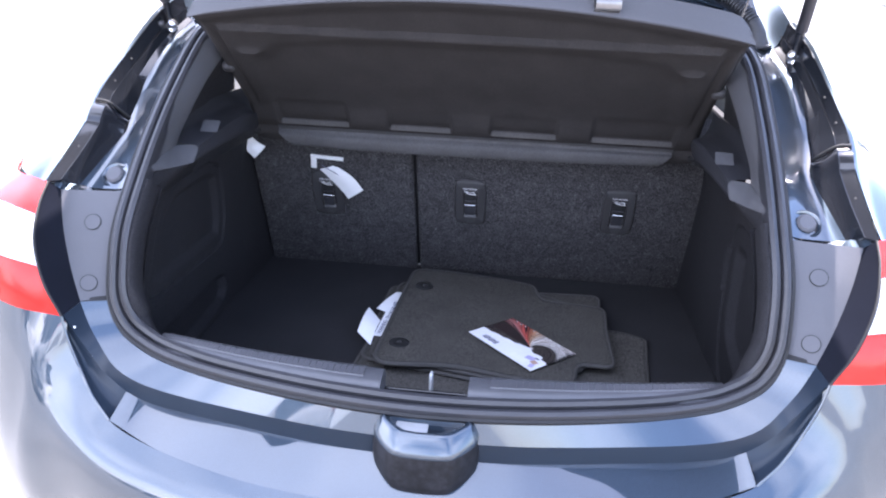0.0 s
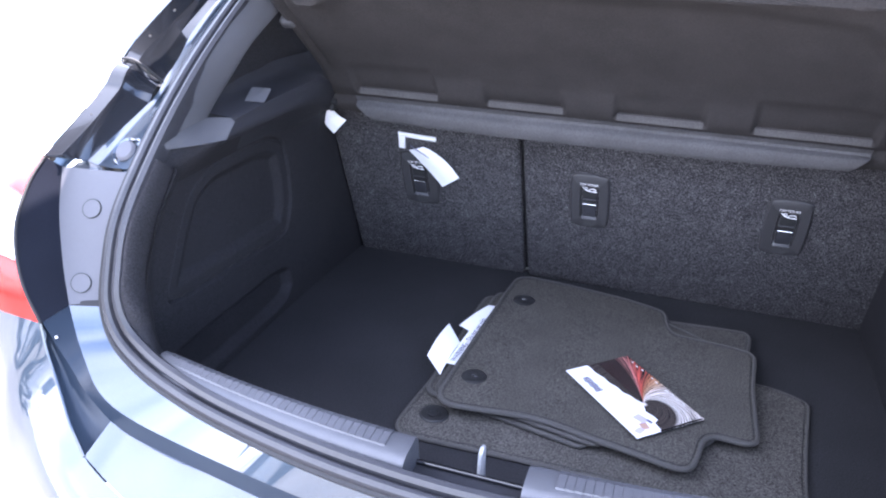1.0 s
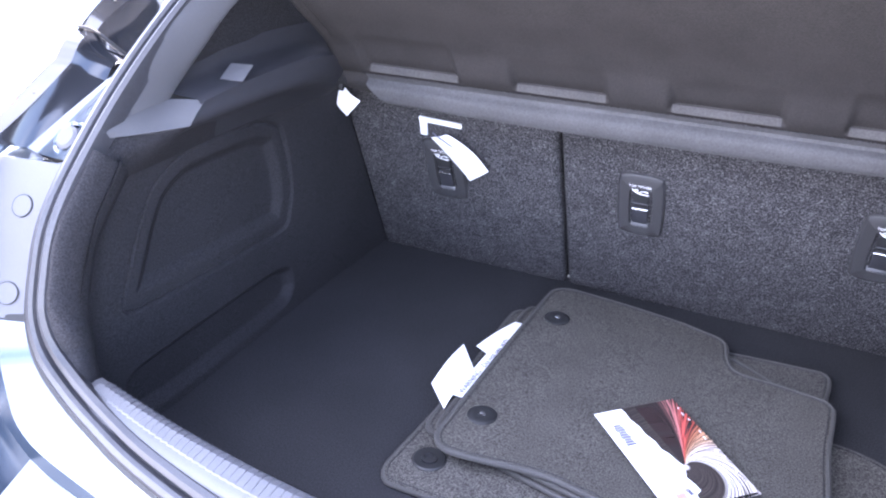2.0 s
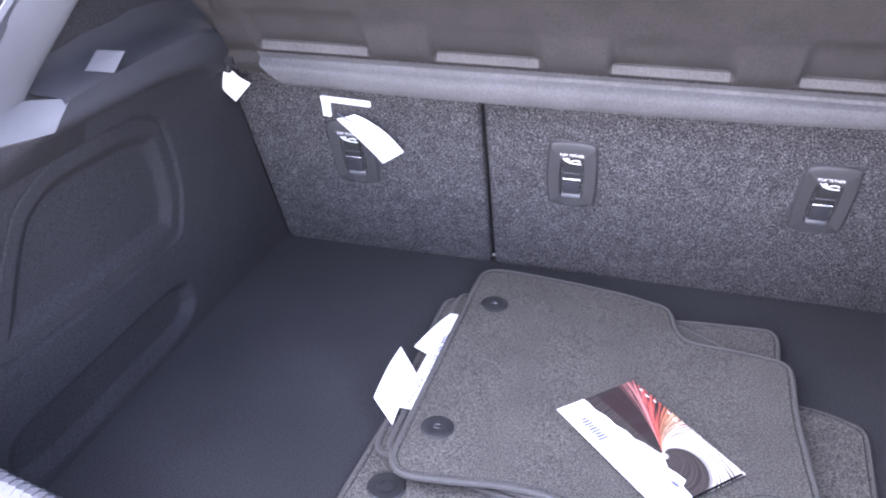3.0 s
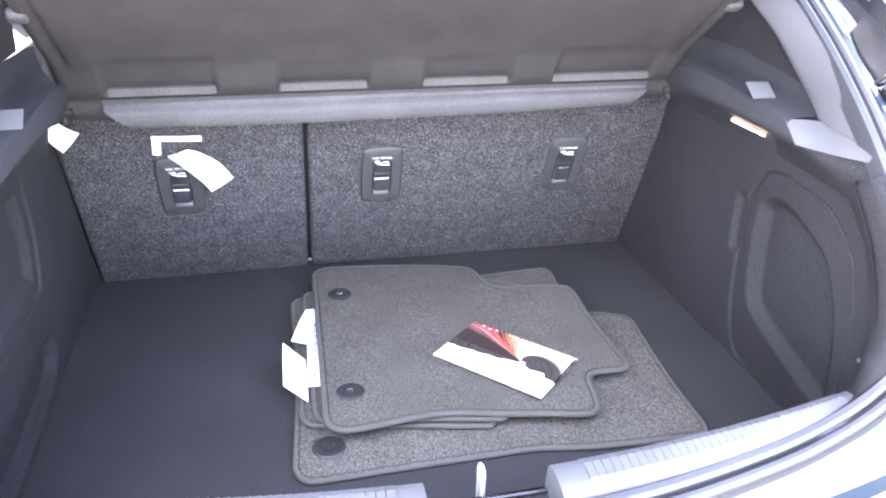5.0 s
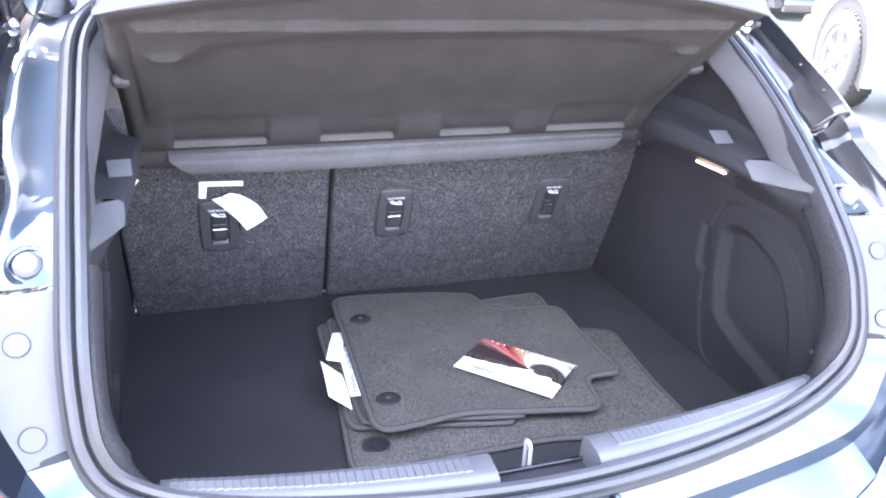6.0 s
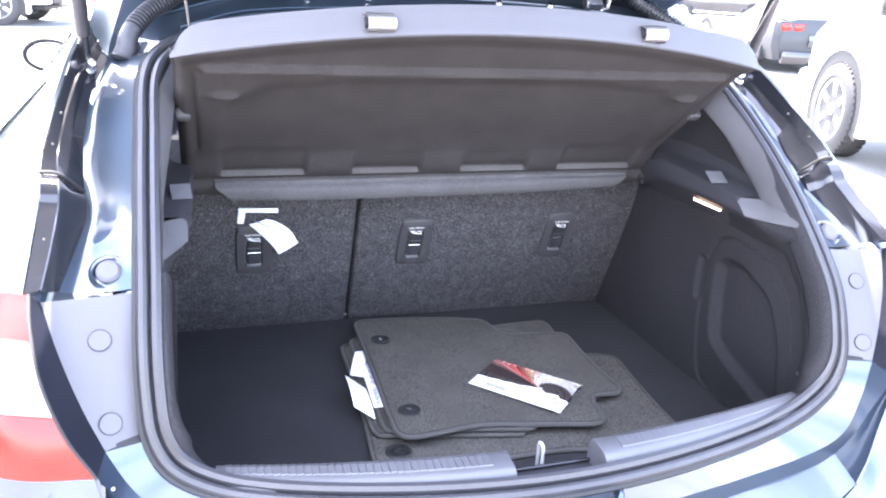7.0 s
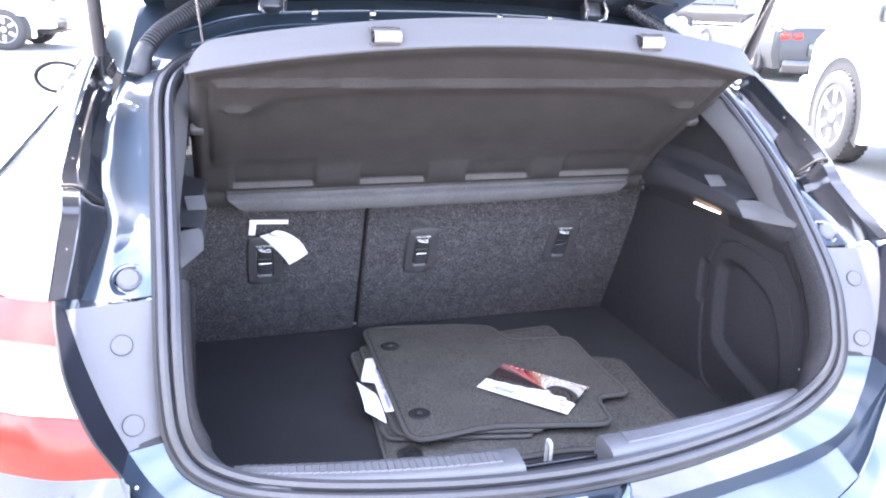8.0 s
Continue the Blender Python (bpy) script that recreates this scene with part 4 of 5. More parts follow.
def tether(thing, x):
    """Child-seat tether anchor: frame, cup, bar and printed mark, on the slope of the seat back."""
    z = .817
    m = Matrix.Translation(seat_plane(x, z)) @ pose(0, 0, 0, SEAT_TILT) @ Matrix.Diagonal((1.07, 1, 1.14, 1))
    w, h = .068, .114
    o = rounded([(-w / 2, -h / 2), (w / 2, -h / 2), (w / 2, h / 2), (-w / 2, h / 2)], .10, 3)
    i = rounded([(-.0165, -.037), (.0165, -.037), (.0165, .031), (-.0165, .031)], .10, 3)
    n = len(o)
    rows = []
    for pts, d, k in ((o, .0, 1.0), (o, -.004, .985), (o, -.0065, .93), (i, -.0055, 1.04), (i, -.002, 1.0), (i, .010, .82), (i, .024, .72)):
        rows.append([m @ Vector((p.x * k, d - (.0 if d < .02 else 0), p.y * k)) for p in pts])
    bm = bmesh.new()
    vs = grid(bm, rows, close=True)
    bm.faces.new(vs[-1])
    piece("tether_frame", bm, M_BEZEL, thing, "dark plastic tether anchor frame")
    # shading of the hollow cup laid in as colour: black slab, greyer plate below
    piece("cup_shade", rbox(.0235, .004, .054, m @ pose(0, -.0042, -.003), r=.001), M_DARK, thing)
    piece("tether_ramp", rbox(.026, .005, .009, m @ pose(0, -.0045, -.034, -35), r=.002), M_SILL, thing)
    piece("cup_shade_low", rbox(.0230, .003, .024, m @ pose(0, -.0052, -.0195), r=.001), M_TRIM, thing)
    piece("cup_rib", tube([m @ Vector((-.0115, -.0066, .0065)), m @ Vector((.0115, -.0066, .0065))], .0011), M_STEEL, thing)
    piece("anchor_bar", tube([m @ Vector((-.0115, -.0068, -.004)), m @ Vector((.0115, -.0068, -.004))], .0015), M_CHROME, thing, "bright steel anchor bar")
    bm = bmesh.new()
    ring = lambda cx, cz, rx, rz, a0, a1: [m @ Vector((cx + rx * math.cos(a), -.0070, cz + rz * math.sin(a))) for a in np.linspace(a0, a1, 18)]
    tube(ring(.0045, .0270, .0062, .0028, .3, 5.6), .0006, bm, 6)
    tube(ring(-.0065, .0300, .0026, .0020, 0, 6.28), .0006, bm, 6)
    tube([m @ Vector((-.0125, -.007, .0318)), m @ Vector((-.006, -.007, .0262)), m @ Vector((.000, -.007, .0245)), m @ Vector((.0118, -.007, .0238))], .0007, bm, 6)
    tube([m @ Vector((.001, -.007, .0290)), m @ Vector((.006, -.007, .0305)), m @ Vector((.0105, -.007, .0290))], .0006, bm, 6)
    piece("anchor_mark", bm, M_WHITEINK, thing, "white printed anchor symbol")
    under(thing, writing("TOP TETHER", .0056, m @ pose(-.0172, -.0068, .0358, 90), M_WHITEINK, "anchor_print"))


tether(seat_left, -.337)
tether(seat_right, .001)
tether(seat_right, .341)


# white L-shaped strip and paper label on the narrow seat back
def bent_sheet(name, rows, mat, label, category, thick=.0006):
    bm = loft(rows, 14, cross=5)
    solid(bm, thick)
    return tagged(part(name, bm, mat), label, category)


bm = bmesh.new()
m = Matrix.Translation(seat_plane(-.329, .914, .004)) @ pose(0, 0, 0, SEAT_TILT)
rbox(.076, .005, .009, m @ pose(0, 0, 0, 0, 3, 0), r=.0015, bm=bm)
rbox(.013, .005, .034, m @ pose(-.0325, 0, -.014, 0, 6, 0), r=.0015, bm=bm)
tagged(part("white_l_strip", bm, M_PAPER), "white L-shaped strip near the top of the narrow seat back", "latch trim")

low_edge = [seat_plane(-.347, .887, .011), seat_plane(-.329, .869, .013), seat_plane(-.302, .836, .014), seat_plane(-.288, .810, .011)]
top_rim = [seat_plane(-.315, .900, .014), seat_plane(-.297, .899, .020), seat_plane(-.269, .876, .019), seat_plane(-.250, .838, .012)]
lab = [low_edge, [a.lerp(b, .5) + Vector((0, -.003, 0)) for a, b in zip(low_edge, top_rim)], top_rim]
sheet = bent_sheet("paper_label", lab, M_PAPER, "white paper label curling from the seat back", "label")
for k in range(4):
    bm = bmesh.new()
    a, b = .16 + .05 * k, .2 + .06 * k
    p = Vector(lab[1][0]).lerp(Vector(lab[1][1]), .3) + Vector((.008 * k - .006, -.006, -.004 * k + .006))
    rbox(.018 - .003 * (k % 2), .0006, .0014, Matrix.Translation(p) @ pose(0, 0, 0, SEAT_TILT, 30, 0), r=0, bm=bm)
    part("print_bar", bm, M_INK, sheet)
t_rows = [[(-.515, .690, .940), (-.504, .687, .949), (-.492, .690, .955)], [(-.503, .684, .924), (-.490, .681, .934), (-.477, .686, .945)], [(-.490, .690, .907), (-.476, .686, .921), (-.463, .690, .936)]]
tag = bent_sheet("hang_tag", t_rows, M_PAPER, "white paper tag with a scribble hanging at the seat edge", "tag")
part("scribble", tube([(-.497, .6825, .937), (-.494, .6822, .941), (-.493, .6822, .936), (-.490, .6822, .941), (-.489, .6822, .934), (-.486, .6824, .938)], .0004, seg=5), M_INK, tag)


# ---- parcel shelf, swung up on its cords ----
shelf = empty("parcel_shelf", (0, .6, 1.0), "felt-backed parcel shelf swung up on its cords", "parcel shelf")
S0, S1 = Vector((0, .612, 1.012)), Vector((0, .335, 1.240))
S_UP = (S1 - S0).normalized()
S_OUT = Vector((1, 0, 0)).cross(S_UP).normalized()
if S_OUT.y > 0:
    S_OUT = -S_OUT
S_PITCH = -math.degrees(math.atan2(S_UP.z, -S_UP.y))


def shelf_point(x, v, d=0.0):
    return Vector((x, 0, 0)) + S0 + S_UP * v + S_OUT * d


def top_edge(x):
    """How far the felt reaches up the slope: bowed, fullest in the middle."""
    return .438 - .34 * x * x


POCKETS = ((-.400, -.252, .072), (-.166, -.037, .056), (.045, .180, .056), (.250, .414, .072))
BASIN = [(-.395, .0), (.395, .0), (.395, .10), (.378, .215), (.335, .268), (.20, .292), (-.20, .292), (-.335, .268), (-.378, .215), (-.395, .10)]
RAMP = lambda v, a, b: step(.5 * (a + b) - v, b - a)


def shelf_depth(x, v):
    """Relief of the moulded felt, outwards from the slope."""
    top = top_edge(x)
    d = -.012 * RAMP(v, .0, .06) * (1 - RAMP(v, top - .05, top - .004))
    d -= .008 * step(sdf(BASIN, x, v), .040) * RAMP(v, .005, .11)
    for a, b, h in POCKETS:
        inside = step(max(a - x, x - b), .012)
        fall = min(1, max(0, (v + .0050) / .0060))
        rise = min(1, max(0, 1 - (v - .0010) / h)) ** .9
        d -= .0115 * inside * fall * rise
    d += .0110 * step(abs(v - .327) - .006, .006) * step(abs(x) - .424, .014)
    q = math.hypot((abs(x) - .392) / .026, (v - .252) / .010)
    d += .008 * step(q - .8, .7)
    d -= .007 * step(abs(abs(x) - .436) - .003, .010) * step(abs(v - .19) - .12, .05)
    d -= .030 * step(.462 - abs(x), .024)
    return d


def shelf_skin():
    xs = sorted(set(np.round(np.concatenate([np.linspace(-.464, .464, 190)] + [[a - .0036, a - .001, a + .001, a + .0036, b - .0036, b - .001, b + .001, b + .0036, a - .006, a + .006, b - .006, b + .006] for a, b, h in POCKETS]), 5)))
    low = [-.0130, -.0080, -.0051, -.0022, .0010, .0034] + list(np.linspace(.007, .300, 46))
    rows = []
    for v in low:
        rows.append([shelf_point(x, v, shelf_depth(x, v)) for x in xs])
    for k in range(1, 27):
        rows.append([shelf_point(x, w, shelf_depth(x, w)) for x in xs for w in (.300 + (top_edge(x) - .300) * k / 26,)])
    bm = bmesh.new()
    grid(bm, rows)
    return bm


piece("underside", shelf_skin(), M_SHELF, shelf, "dark felt underside with moulded pockets")
# strips laid on the ledges, pale where the felt catches light
for a, b, h in POCKETS:
    lo, hi = [[shelf_point(x, v, d) for x in (a + .002, (a + b) / 2, b - .002)] for v, d in ((-.0050, .0004), (.0002, -.0086))]
    piece("pocket_ledge", solid(loft([lo, hi], 12), .0008), M_LEDGE, shelf)
# smooth lower border, narrower at its ends
low = [shelf_point(x, -.0125, .001) for x in (-.410, -.2, 0, .2, .418)]
mid = [shelf_point(x, -.020, .003) + Vector((0, .002, -.004)) for x in (-.409, -.2, 0, .2, .417)]
knee = [Vector((x, .618, z)) for x, z in ((-.406, .984), (-.2, .979), (0, .980), (.2, .982), (.414, .987))]
bot = [Vector((x, .624, z)) for x, z in ((-.376, .960), (-.2, .957), (0, .958), (.2, .960), (.392, .966))]
back = [Vector((x, .645, z + .01)) for x, z in ((-.376, .960), (-.2, .957), (0, .958), (.2, .960), (.390, .966))]
piece("hinge_border", loft([low, mid, knee, bot, back], 60, cross=4), M_SHELFRIM, shelf, "scuffed grey border along the hinge edge")
for s in (-1, 1):
    piece("hinge_end", loft([[shelf_point(s * x, -.006, -.004) for x in (.402, .435, .462)], [shelf_point(s * x, -.020, -.004) for x in (.402, .437, .464)], [Vector((s * .388, .632, .985)), Vector((s * .43, .632, .984)), Vector((s * .462, .628, .984))], [Vector((s * .380, .642, .966)), Vector((s * .43, .644, .968)), Vector((s * .458, .640, .972))]], 14, cross=4), M_SHELF, shelf)
    piece("hinge_pin", tube([(s * .450, .63, .985), (s * .486, .632, .985)], .006, seg=14), M_DARK, shelf)
    piece("side_lug", rbox(.024, .020, .016, Matrix.Translation(shelf_point(s * .454, .186, -.016)) @ pose(0, 0, 0, S_PITCH), r=.006, seg=3), M_SHELFRIM, shelf, "grey cord lug")
# light vinyl lip that wraps the rear edge
xs = [-.463, -.460, -.454, -.444, -.428, -.40, -.32, -.21, -.1, .0, .1, .21, .32, .40, .428, .444, .454, .460, .463]
taper = lambda x: max(.10, 1 - min(1, max(0, (abs(x) - .400) / .063)) ** 4)
lipA = [shelf_point(x, top_edge(x) - .003, -.001) for x in xs]
lipB = [shelf_point(x, top_edge(x) + .003 * taper(x), .0005) for x in xs]
lipC = [shelf_point(x, top_edge(x) + .009 * taper(x), -.020 * taper(x)) for x in xs]
lipD = [shelf_point(x, top_edge(x) + .013 * taper(x), -.036 * taper(x)) for x in xs]
lipT = [shelf_point(x, top_edge(x) + .010 * taper(x), -.041 * taper(x)) for x in xs]
lipE = [shelf_point(x, top_edge(x) - .030, -.014 - .036 * taper(x)) for x in xs]
piece("rear_lip", loft([lipA, lipB, lipC, lipD, lipT, lipE], 110, cross=5), M_LIP, shelf, "pale grey vinyl lip along the rear edge")
piece("top_face", loft([lipE, [shelf_point(x, .02, -.045) for x in xs]], 40), M_LIP, shelf)
for x in (-.196, .222):
    c = shelf_point(x, top_edge(x) + .012, -.014)
    bm = bmesh.new()
    grid(bm, [[c + Vector((xx + .004 * math.cos(a), -.010 * math.cos(a), .013 * math.sin(a))) for a in np.linspace(-2.6, 2.2, 20)] for xx in (-.019, -.0175, .0175, .019)])
    solid(bm, .0022)
    clip = piece("cord_clip", bm, M_CLIP, shelf, "rolled grey plastic clip")
    piece("clip_core", tube([c + Vector((-.0175, .003, 0)), c + Vector((.016, .003, 0))], .0075, seg=14), M_DARK, clip)
for s in (-1, 1):
    cord = tube([shelf_point(s * .436, top_edge(.436) + .004, -.034), (s * .448, .27, 1.42), (s * .455, .16, 1.66)], .0016, seg=6)
    tagged(part("lift_cord", cord, M_CLIP), "thin grey cord that lifts the parcel shelf", "cord", "shelf lift cords")


# ---- open lid, its struts and wiring ----
lid = empty("tailgate", (0, .78, 1.36), "dark blue open tailgate with rear window", "tailgate")
L0, L1 = Vector((0, .80, 1.395)), Vector((0, .06, 1.97))
l_dir = (L1 - L0).normalized()
l_out = Vector((1, 0, 0)).cross(l_dir).normalized()


def lid_row(v, w, d, n=9):
    return [L0 + l_dir * v + l_out * (d + .05 * (x * x)) + Vector((x * w, 0, 0)) for x in np.linspace(-1, 1, n)]


bm = loft([lid_row(0, .53, .0), lid_row(.18, .572, .03), lid_row(.34, .585, .04), lid_row(.55, .60, .045), lid_row(.80, .60, .03), lid_row(.92, .58, .07)], 24, cross=5)
solid(bm, .05)
piece("lid_shell", bm, M_PAINT, lid)
bm = loft([lid_row(.50, .50, .105), lid_row(.66, .515, .11), lid_row(.80, .515, .10), lid_row(.90, .48, .11)], 20, cross=5)
piece("inner_trim", solid(bm, .012), M_TRIM, lid, "black plastic inner trim of the lid")
bm = loft([lid_row(.09, .42, .060), lid_row(.30, .50, .085), lid_row(.49, .53, .095)], 20, cross=4)
piece("inner_window", solid(bm, .006), M_TINTED, lid, "dark rear window seen from inside")
bm = loft([lid_row(-.035, .47, .058), lid_row(.02, .49, .066), lid_row(.10, .50, .078)], 20, cross=4)
piece("hinge_frame", solid(bm, .010), M_BLACK, lid, "gloss black inner frame along the hinges")
for v, r in ((-.036, .0035), (.010, .0025)):
    piece("frame_bead", tube(lid_row(v, .47, .066), r, n=30, seg=8), M_STEEL, lid)
bm = loft([lid_row(.06, .42, -.035), lid_row(.50, .46, -.03)], 12)
piece("rear_window", bm, M_TINTED, lid, "dark rear window")
for s in (-1, 1):
    a, b = Vector((s * .588, .533, 1.214)), Vector((s * .578, .37, 1.62))
    strut = empty("gas_strut", a, "black gas strut holding the tailgate open", "gas strut", "tailgate struts")
    piece("cylinder", tube([a + (b - a) * .10, b], .0105, seg=16), M_STEEL, strut)
    piece("end_fitting", tube([a - (b - a) * .005, a + (b - a) * .11], .0075, seg=12), M_BLACK, strut)
    piece("ball_stud", lathe([(.0001, .009), (.006, .007), (.0085, .001), (.0085, -.006), (.013, -.008), (.013, -.014)], Matrix.Translation((s * .582, .526, 1.211)) @ Vector((s * -.5, -.75, .45)).to_track_quat("Z", "Y").to_matrix().to_4x4(), 18), M_CHROME, strut)
    # corrugated loom sleeve
    loom = empty("wiring_sleeve", (s * .53, .60, 1.23), "black corrugated rubber wiring sleeve", "wiring sleeve", "tailgate wiring sleeves")
    path = spline([(s * .540, .580, 1.208), (s * .534, .586, 1.226), (s * .527, .594, 1.252), (s * .500, .618, 1.283), (s * .455, .650, 1.312), (s * .410, .680, 1.345), (s * .39, .72, 1.40)], 240)
    piece("bellows", tube(path[44:], .014, seg=18, radii=[.0155 if i % 5 in (1, 2) else .0112 for i in range(196)]), M_RUBBER, loom)
    piece("grommet", tube(path[:48], .018, seg=18, radii=[(.003, .013, .019, .0220, .0225, .0205)[i] if i < 6 else .0190 - .0045 * min(1, (i - 6) / 30) for i in range(48)]), M_RUBBER, loom, "grey rubber grommet")
    hinge = empty("lid_hinge", (s * .314, .655, 1.325), "black steel lid hinge with bright screws", "hinge", "tailgate hinges")
    piece("hinge_leaf", rbox(.036, .020, .030, pose(s * .314, .664, 1.334, -30), r=.004), M_STEEL, hinge)
    for dx in (-.021, .021):
        piece("hinge_arm", tube([(s * .314 + dx * .7, .650, 1.317), (s * .314 + dx, .638, 1.322), (s * .314 + dx, .634, 1.335), (s * .314 + dx * .9, .66, 1.37), (s * .314 + dx * .8, .74, 1.40)], .0035, seg=8), M_CHROME, hinge)
for x in (-.235, -.127, .127, .235):
    piece("header_plug", lathe([(.0001, .004), (.006, .003), (.007, 0)], pose(x, .683, 1.318, 55), 12), M_CHROME, car)


# ---- floor mats stacked on the boot floor ----
def closed_curve(points, n):
    """A smooth closed outline through the points."""
    p = [(*q, 0) for q in points]
    k = len(p)
    fine = spline(p[-3:] + p + p[:3], 40 * (k + 5) + 1)
    first = min(range(0, len(fine) // 2), key=lambda i: (fine[i] - Vector(p[0])).length)
    last = min(range(len(fine) // 2, len(fine)), key=lambda i: (fine[i] - Vector(p[0])).length)
    return spline([tuple(v) for v in fine[first:last + 1:4]], n + 1)[:-1]


def floor_mat(name, outline, z0, z1, mat, label, lift=None, pr=.0038):
    o = closed_curve(outline, 220)
    thing = empty(name, (sum(p.x for p in o) / len(o), sum(p.y for p in o) / len(o), z0), label, "floor mat", "stacked floor mats")
    lift = lift or (lambda x, y: 0)
    c = sum(o, Vector()) / len(o)
    turn = 1 if sum(a.x * b.y - b.x * a.y for a, b in zip(o, o[1:] + o[:1])) > 0 else -1
    bm = bmesh.new()
    rings = []
    for k in np.linspace(1, 0, 13)[:-1]:
        rings.append([Vector((c.x + (p.x - c.x) * k, c.y + (p.y - c.y) * k, 0)) for p in o])
    top = [[Vector((p.x, p.y, z1 + lift(p.x, p.y))) for p in ring] for ring in rings]
    low = [[Vector((p.x, p.y, z0 + lift(p.x, p.y))) for p in ring] for ring in rings]
    a = grid(bm, top, close=True)
    b = grid(bm, low, close=True)
    bm.faces.new(a[-1])
    bm.faces.new(b[-1])
    for i in range(len(o)):
        j = (i + 1) % len(o)
        bm.faces.new((a[0][i], a[0][j], b[0][j], b[0][i]))
    piece("carpet", bm, mat, thing)
    loop = [Vector((p.x, p.y, (z0 + z1) / 2 + .0006 + lift(p.x, p.y))) for p in o]
    pts = loop + loop[:2]
    piece("binding", tube(pts, pr, seg=8), M_PIPING, thing, "grey stitched binding")
    # stitch line, near black to hold the shadow beside the binding
    n = len(o)
    seam = []
    for i, p in enumerate(o):
        t = (o[(i + 2) % n] - o[i - 2]).normalized()
        q = p + Vector((-t.y, t.x, 0)) * (pr + .0012) * turn
        seam.append(Vector((q.x, q.y, z1 + .0003 + lift(q.x, q.y))))
    piece("stitch_shadow", tube(seam + seam[:2], .0007, seg=5), M_DARK, thing, "seam line inside the binding, dark with the shadow beside it")
    return thing


def eyelet(thing, x, y, z, r=.0200, hole=.0040, ring=False):
    m = pose(x, y, z)
    piece("eyelet", lathe([(hole, .0006), (hole + .001, .0016), (r * .5, .0022), (r * .9, .0018), (r, .0004), (r, -.002)] if not ring else [(.0001, .0005), (.006, .0008), (.007, .004), (.0105, .004), (.011, .0012), (r * .9, .0022), (r, .0006), (r, -.002)], m, 28), M_EYELET, thing, "dark plastic fixing eyelet")
    if not ring:
        piece("eyelet_slot", rbox(.0085, .0042, .0012, pose(x, y, z + .0012), r=.0005), M_CHROME, thing)


BOTTOM = [(-.184, .290), (-.183, .266), (-.172, .249), (-.150, .246), (-.04, .249), (.067, .251), (.135, .251), (.213, .240), (.300, .236), (.368, .236), (.382, .248), (.384, .30), (.386, .36),
          (.394, .45), (.402, .525), (.400, .542), (.388, .553), (.339, .570), (.22, .575), (.0, .572), (-.15, .565), (-.168, .555), (-.171, .50), (-.174, .42)]
base_mat = floor_mat("floor_mat", BOTTOM, .6005, .608, M_MATBACK, "large grey heather floor mat at the bottom of the stack", pr=.0036)
eyelet(base_mat, -.139, .304, .6085, .0225, ring=True)
SECOND = [(-.170, .40), (-.170, .368), (-.163, .350), (-.148, .344), (-.047, .325), (.068, .301), (.084, .301), (.110, .318), (.22, .345), (.29, .46), (.305, .58), (.313, .665), (.316, .708), (.309, .726), (.290, .728), (.20, .722), (-.06, .700), (-.150, .694), (-.166, .686), (-.170, .660), (-.170, .55)]
floor_mat("floor_mat", SECOND, .610, .6165, M_MATBACK, "grey heather floor mat in the middle of the stack")
THIRD = [(-.152, .42), (-.152, .362), (-.146, .347), (-.133, .341), (.001, .319), (.092, .301), (.106, .302), (.13, .320), (.24, .345), (.29, .46), (.29, .60), (.16, .70), (.0, .712), (-.128, .700), (-.146, .690), (-.150, .66), (-.151, .55)]
floor_mat("floor_mat", THIRD, .6185, .625, M_MAT, "dark grey carpet floor mat under the top one")
TOP = [(-.139, .352), (-.139, .328), (-.130, .310), (-.110, .303), (-.067, .307), (-.02, .314), (.016, .316), (.055, .311), (.096, .302), (.163, .290), (.205, .281), (.224, .281), (.236, .293), (.242, .320), (.245, .345), (.252, .362), (.265, .370),
       (.285, .369), (.306, .368), (.317, .375), (.320, .392), (.318, .43), (.316, .521), (.320, .600), (.316, .622), (.300, .632), (.250, .640), (.200, .645), (.182, .656), (.172, .683), (.167, .715), (.156, .733), (.130, .743), (.089, .755), (.0, .768),
       (-.085, .775), (-.110, .772), (-.125, .757), (-.128, .730), (-.131, .62), (-.135, .495)]
top_lift = lambda x, y: .002 * math.sin(9 * x + 3) - .004 * max(0, (y - .6) / .16) ** 2
top_mat = floor_mat("floor_mat", TOP, .627, .634, M_MAT, "grey carpet floor mat with shaped edge on top of the stack", top_lift, pr=.0041)
eyelet(top_mat, -.089, .664, .6355 + top_lift(-.089, .664))
eyelet(top_mat, -.101, .383, .6345 + top_lift(-.101, .383))

# paper tags of the mats
def quad_sheet(name, corners, mat, label, category, sag=0.0):
    a, b, c, d = [Vector(p) for p in corners]
    rows = []
    for j in range(9):
        v = j / 8
        rows.append([a.lerp(b, u).lerp(d.lerp(c, u), v) + Vector((0, 0, sag * math.sin(math.pi * v))) for u in np.linspace(0, 1, 6)])
    bm = bmesh.new()
    grid(bm, rows)
    solid(bm, .0006)
    return tagged(part(name, bm, mat), label, category)


quad_sheet("mat_tag", [(-.190, .521, .640), (-.158, .487, .627), (-.160, .390, .621), (-.193, .418, .634)], M_PAPER, "blank white cardboard tag clipped to the mats", "tag", .006)
quad_sheet("mat_tag", [(-.149, .634, .6285), (-.126, .636, .6275), (-.150, .528, .6275), (-.177, .541, .629)], M_PAPER, "white folded tag with small print under the top mat", "tag", .003)
warn = quad_sheet("warning_tag", [(-.151, .575, .6315), (-.128, .575, .6310), (-.137, .412, .6310), (-.158, .412, .6315)], M_PAPER, "narrow white warning tag with blue print", "tag", .001)


M_BLUEINK = material("blue_ink", (0.03, 0.03, 0.09), 0.6)
txt = writing("WARNING - Do not use with", .0125, pose(-.1440, .416, .6345, 0, 0, 87.0), M_BLUEINK, "print")
txt.parent = warn

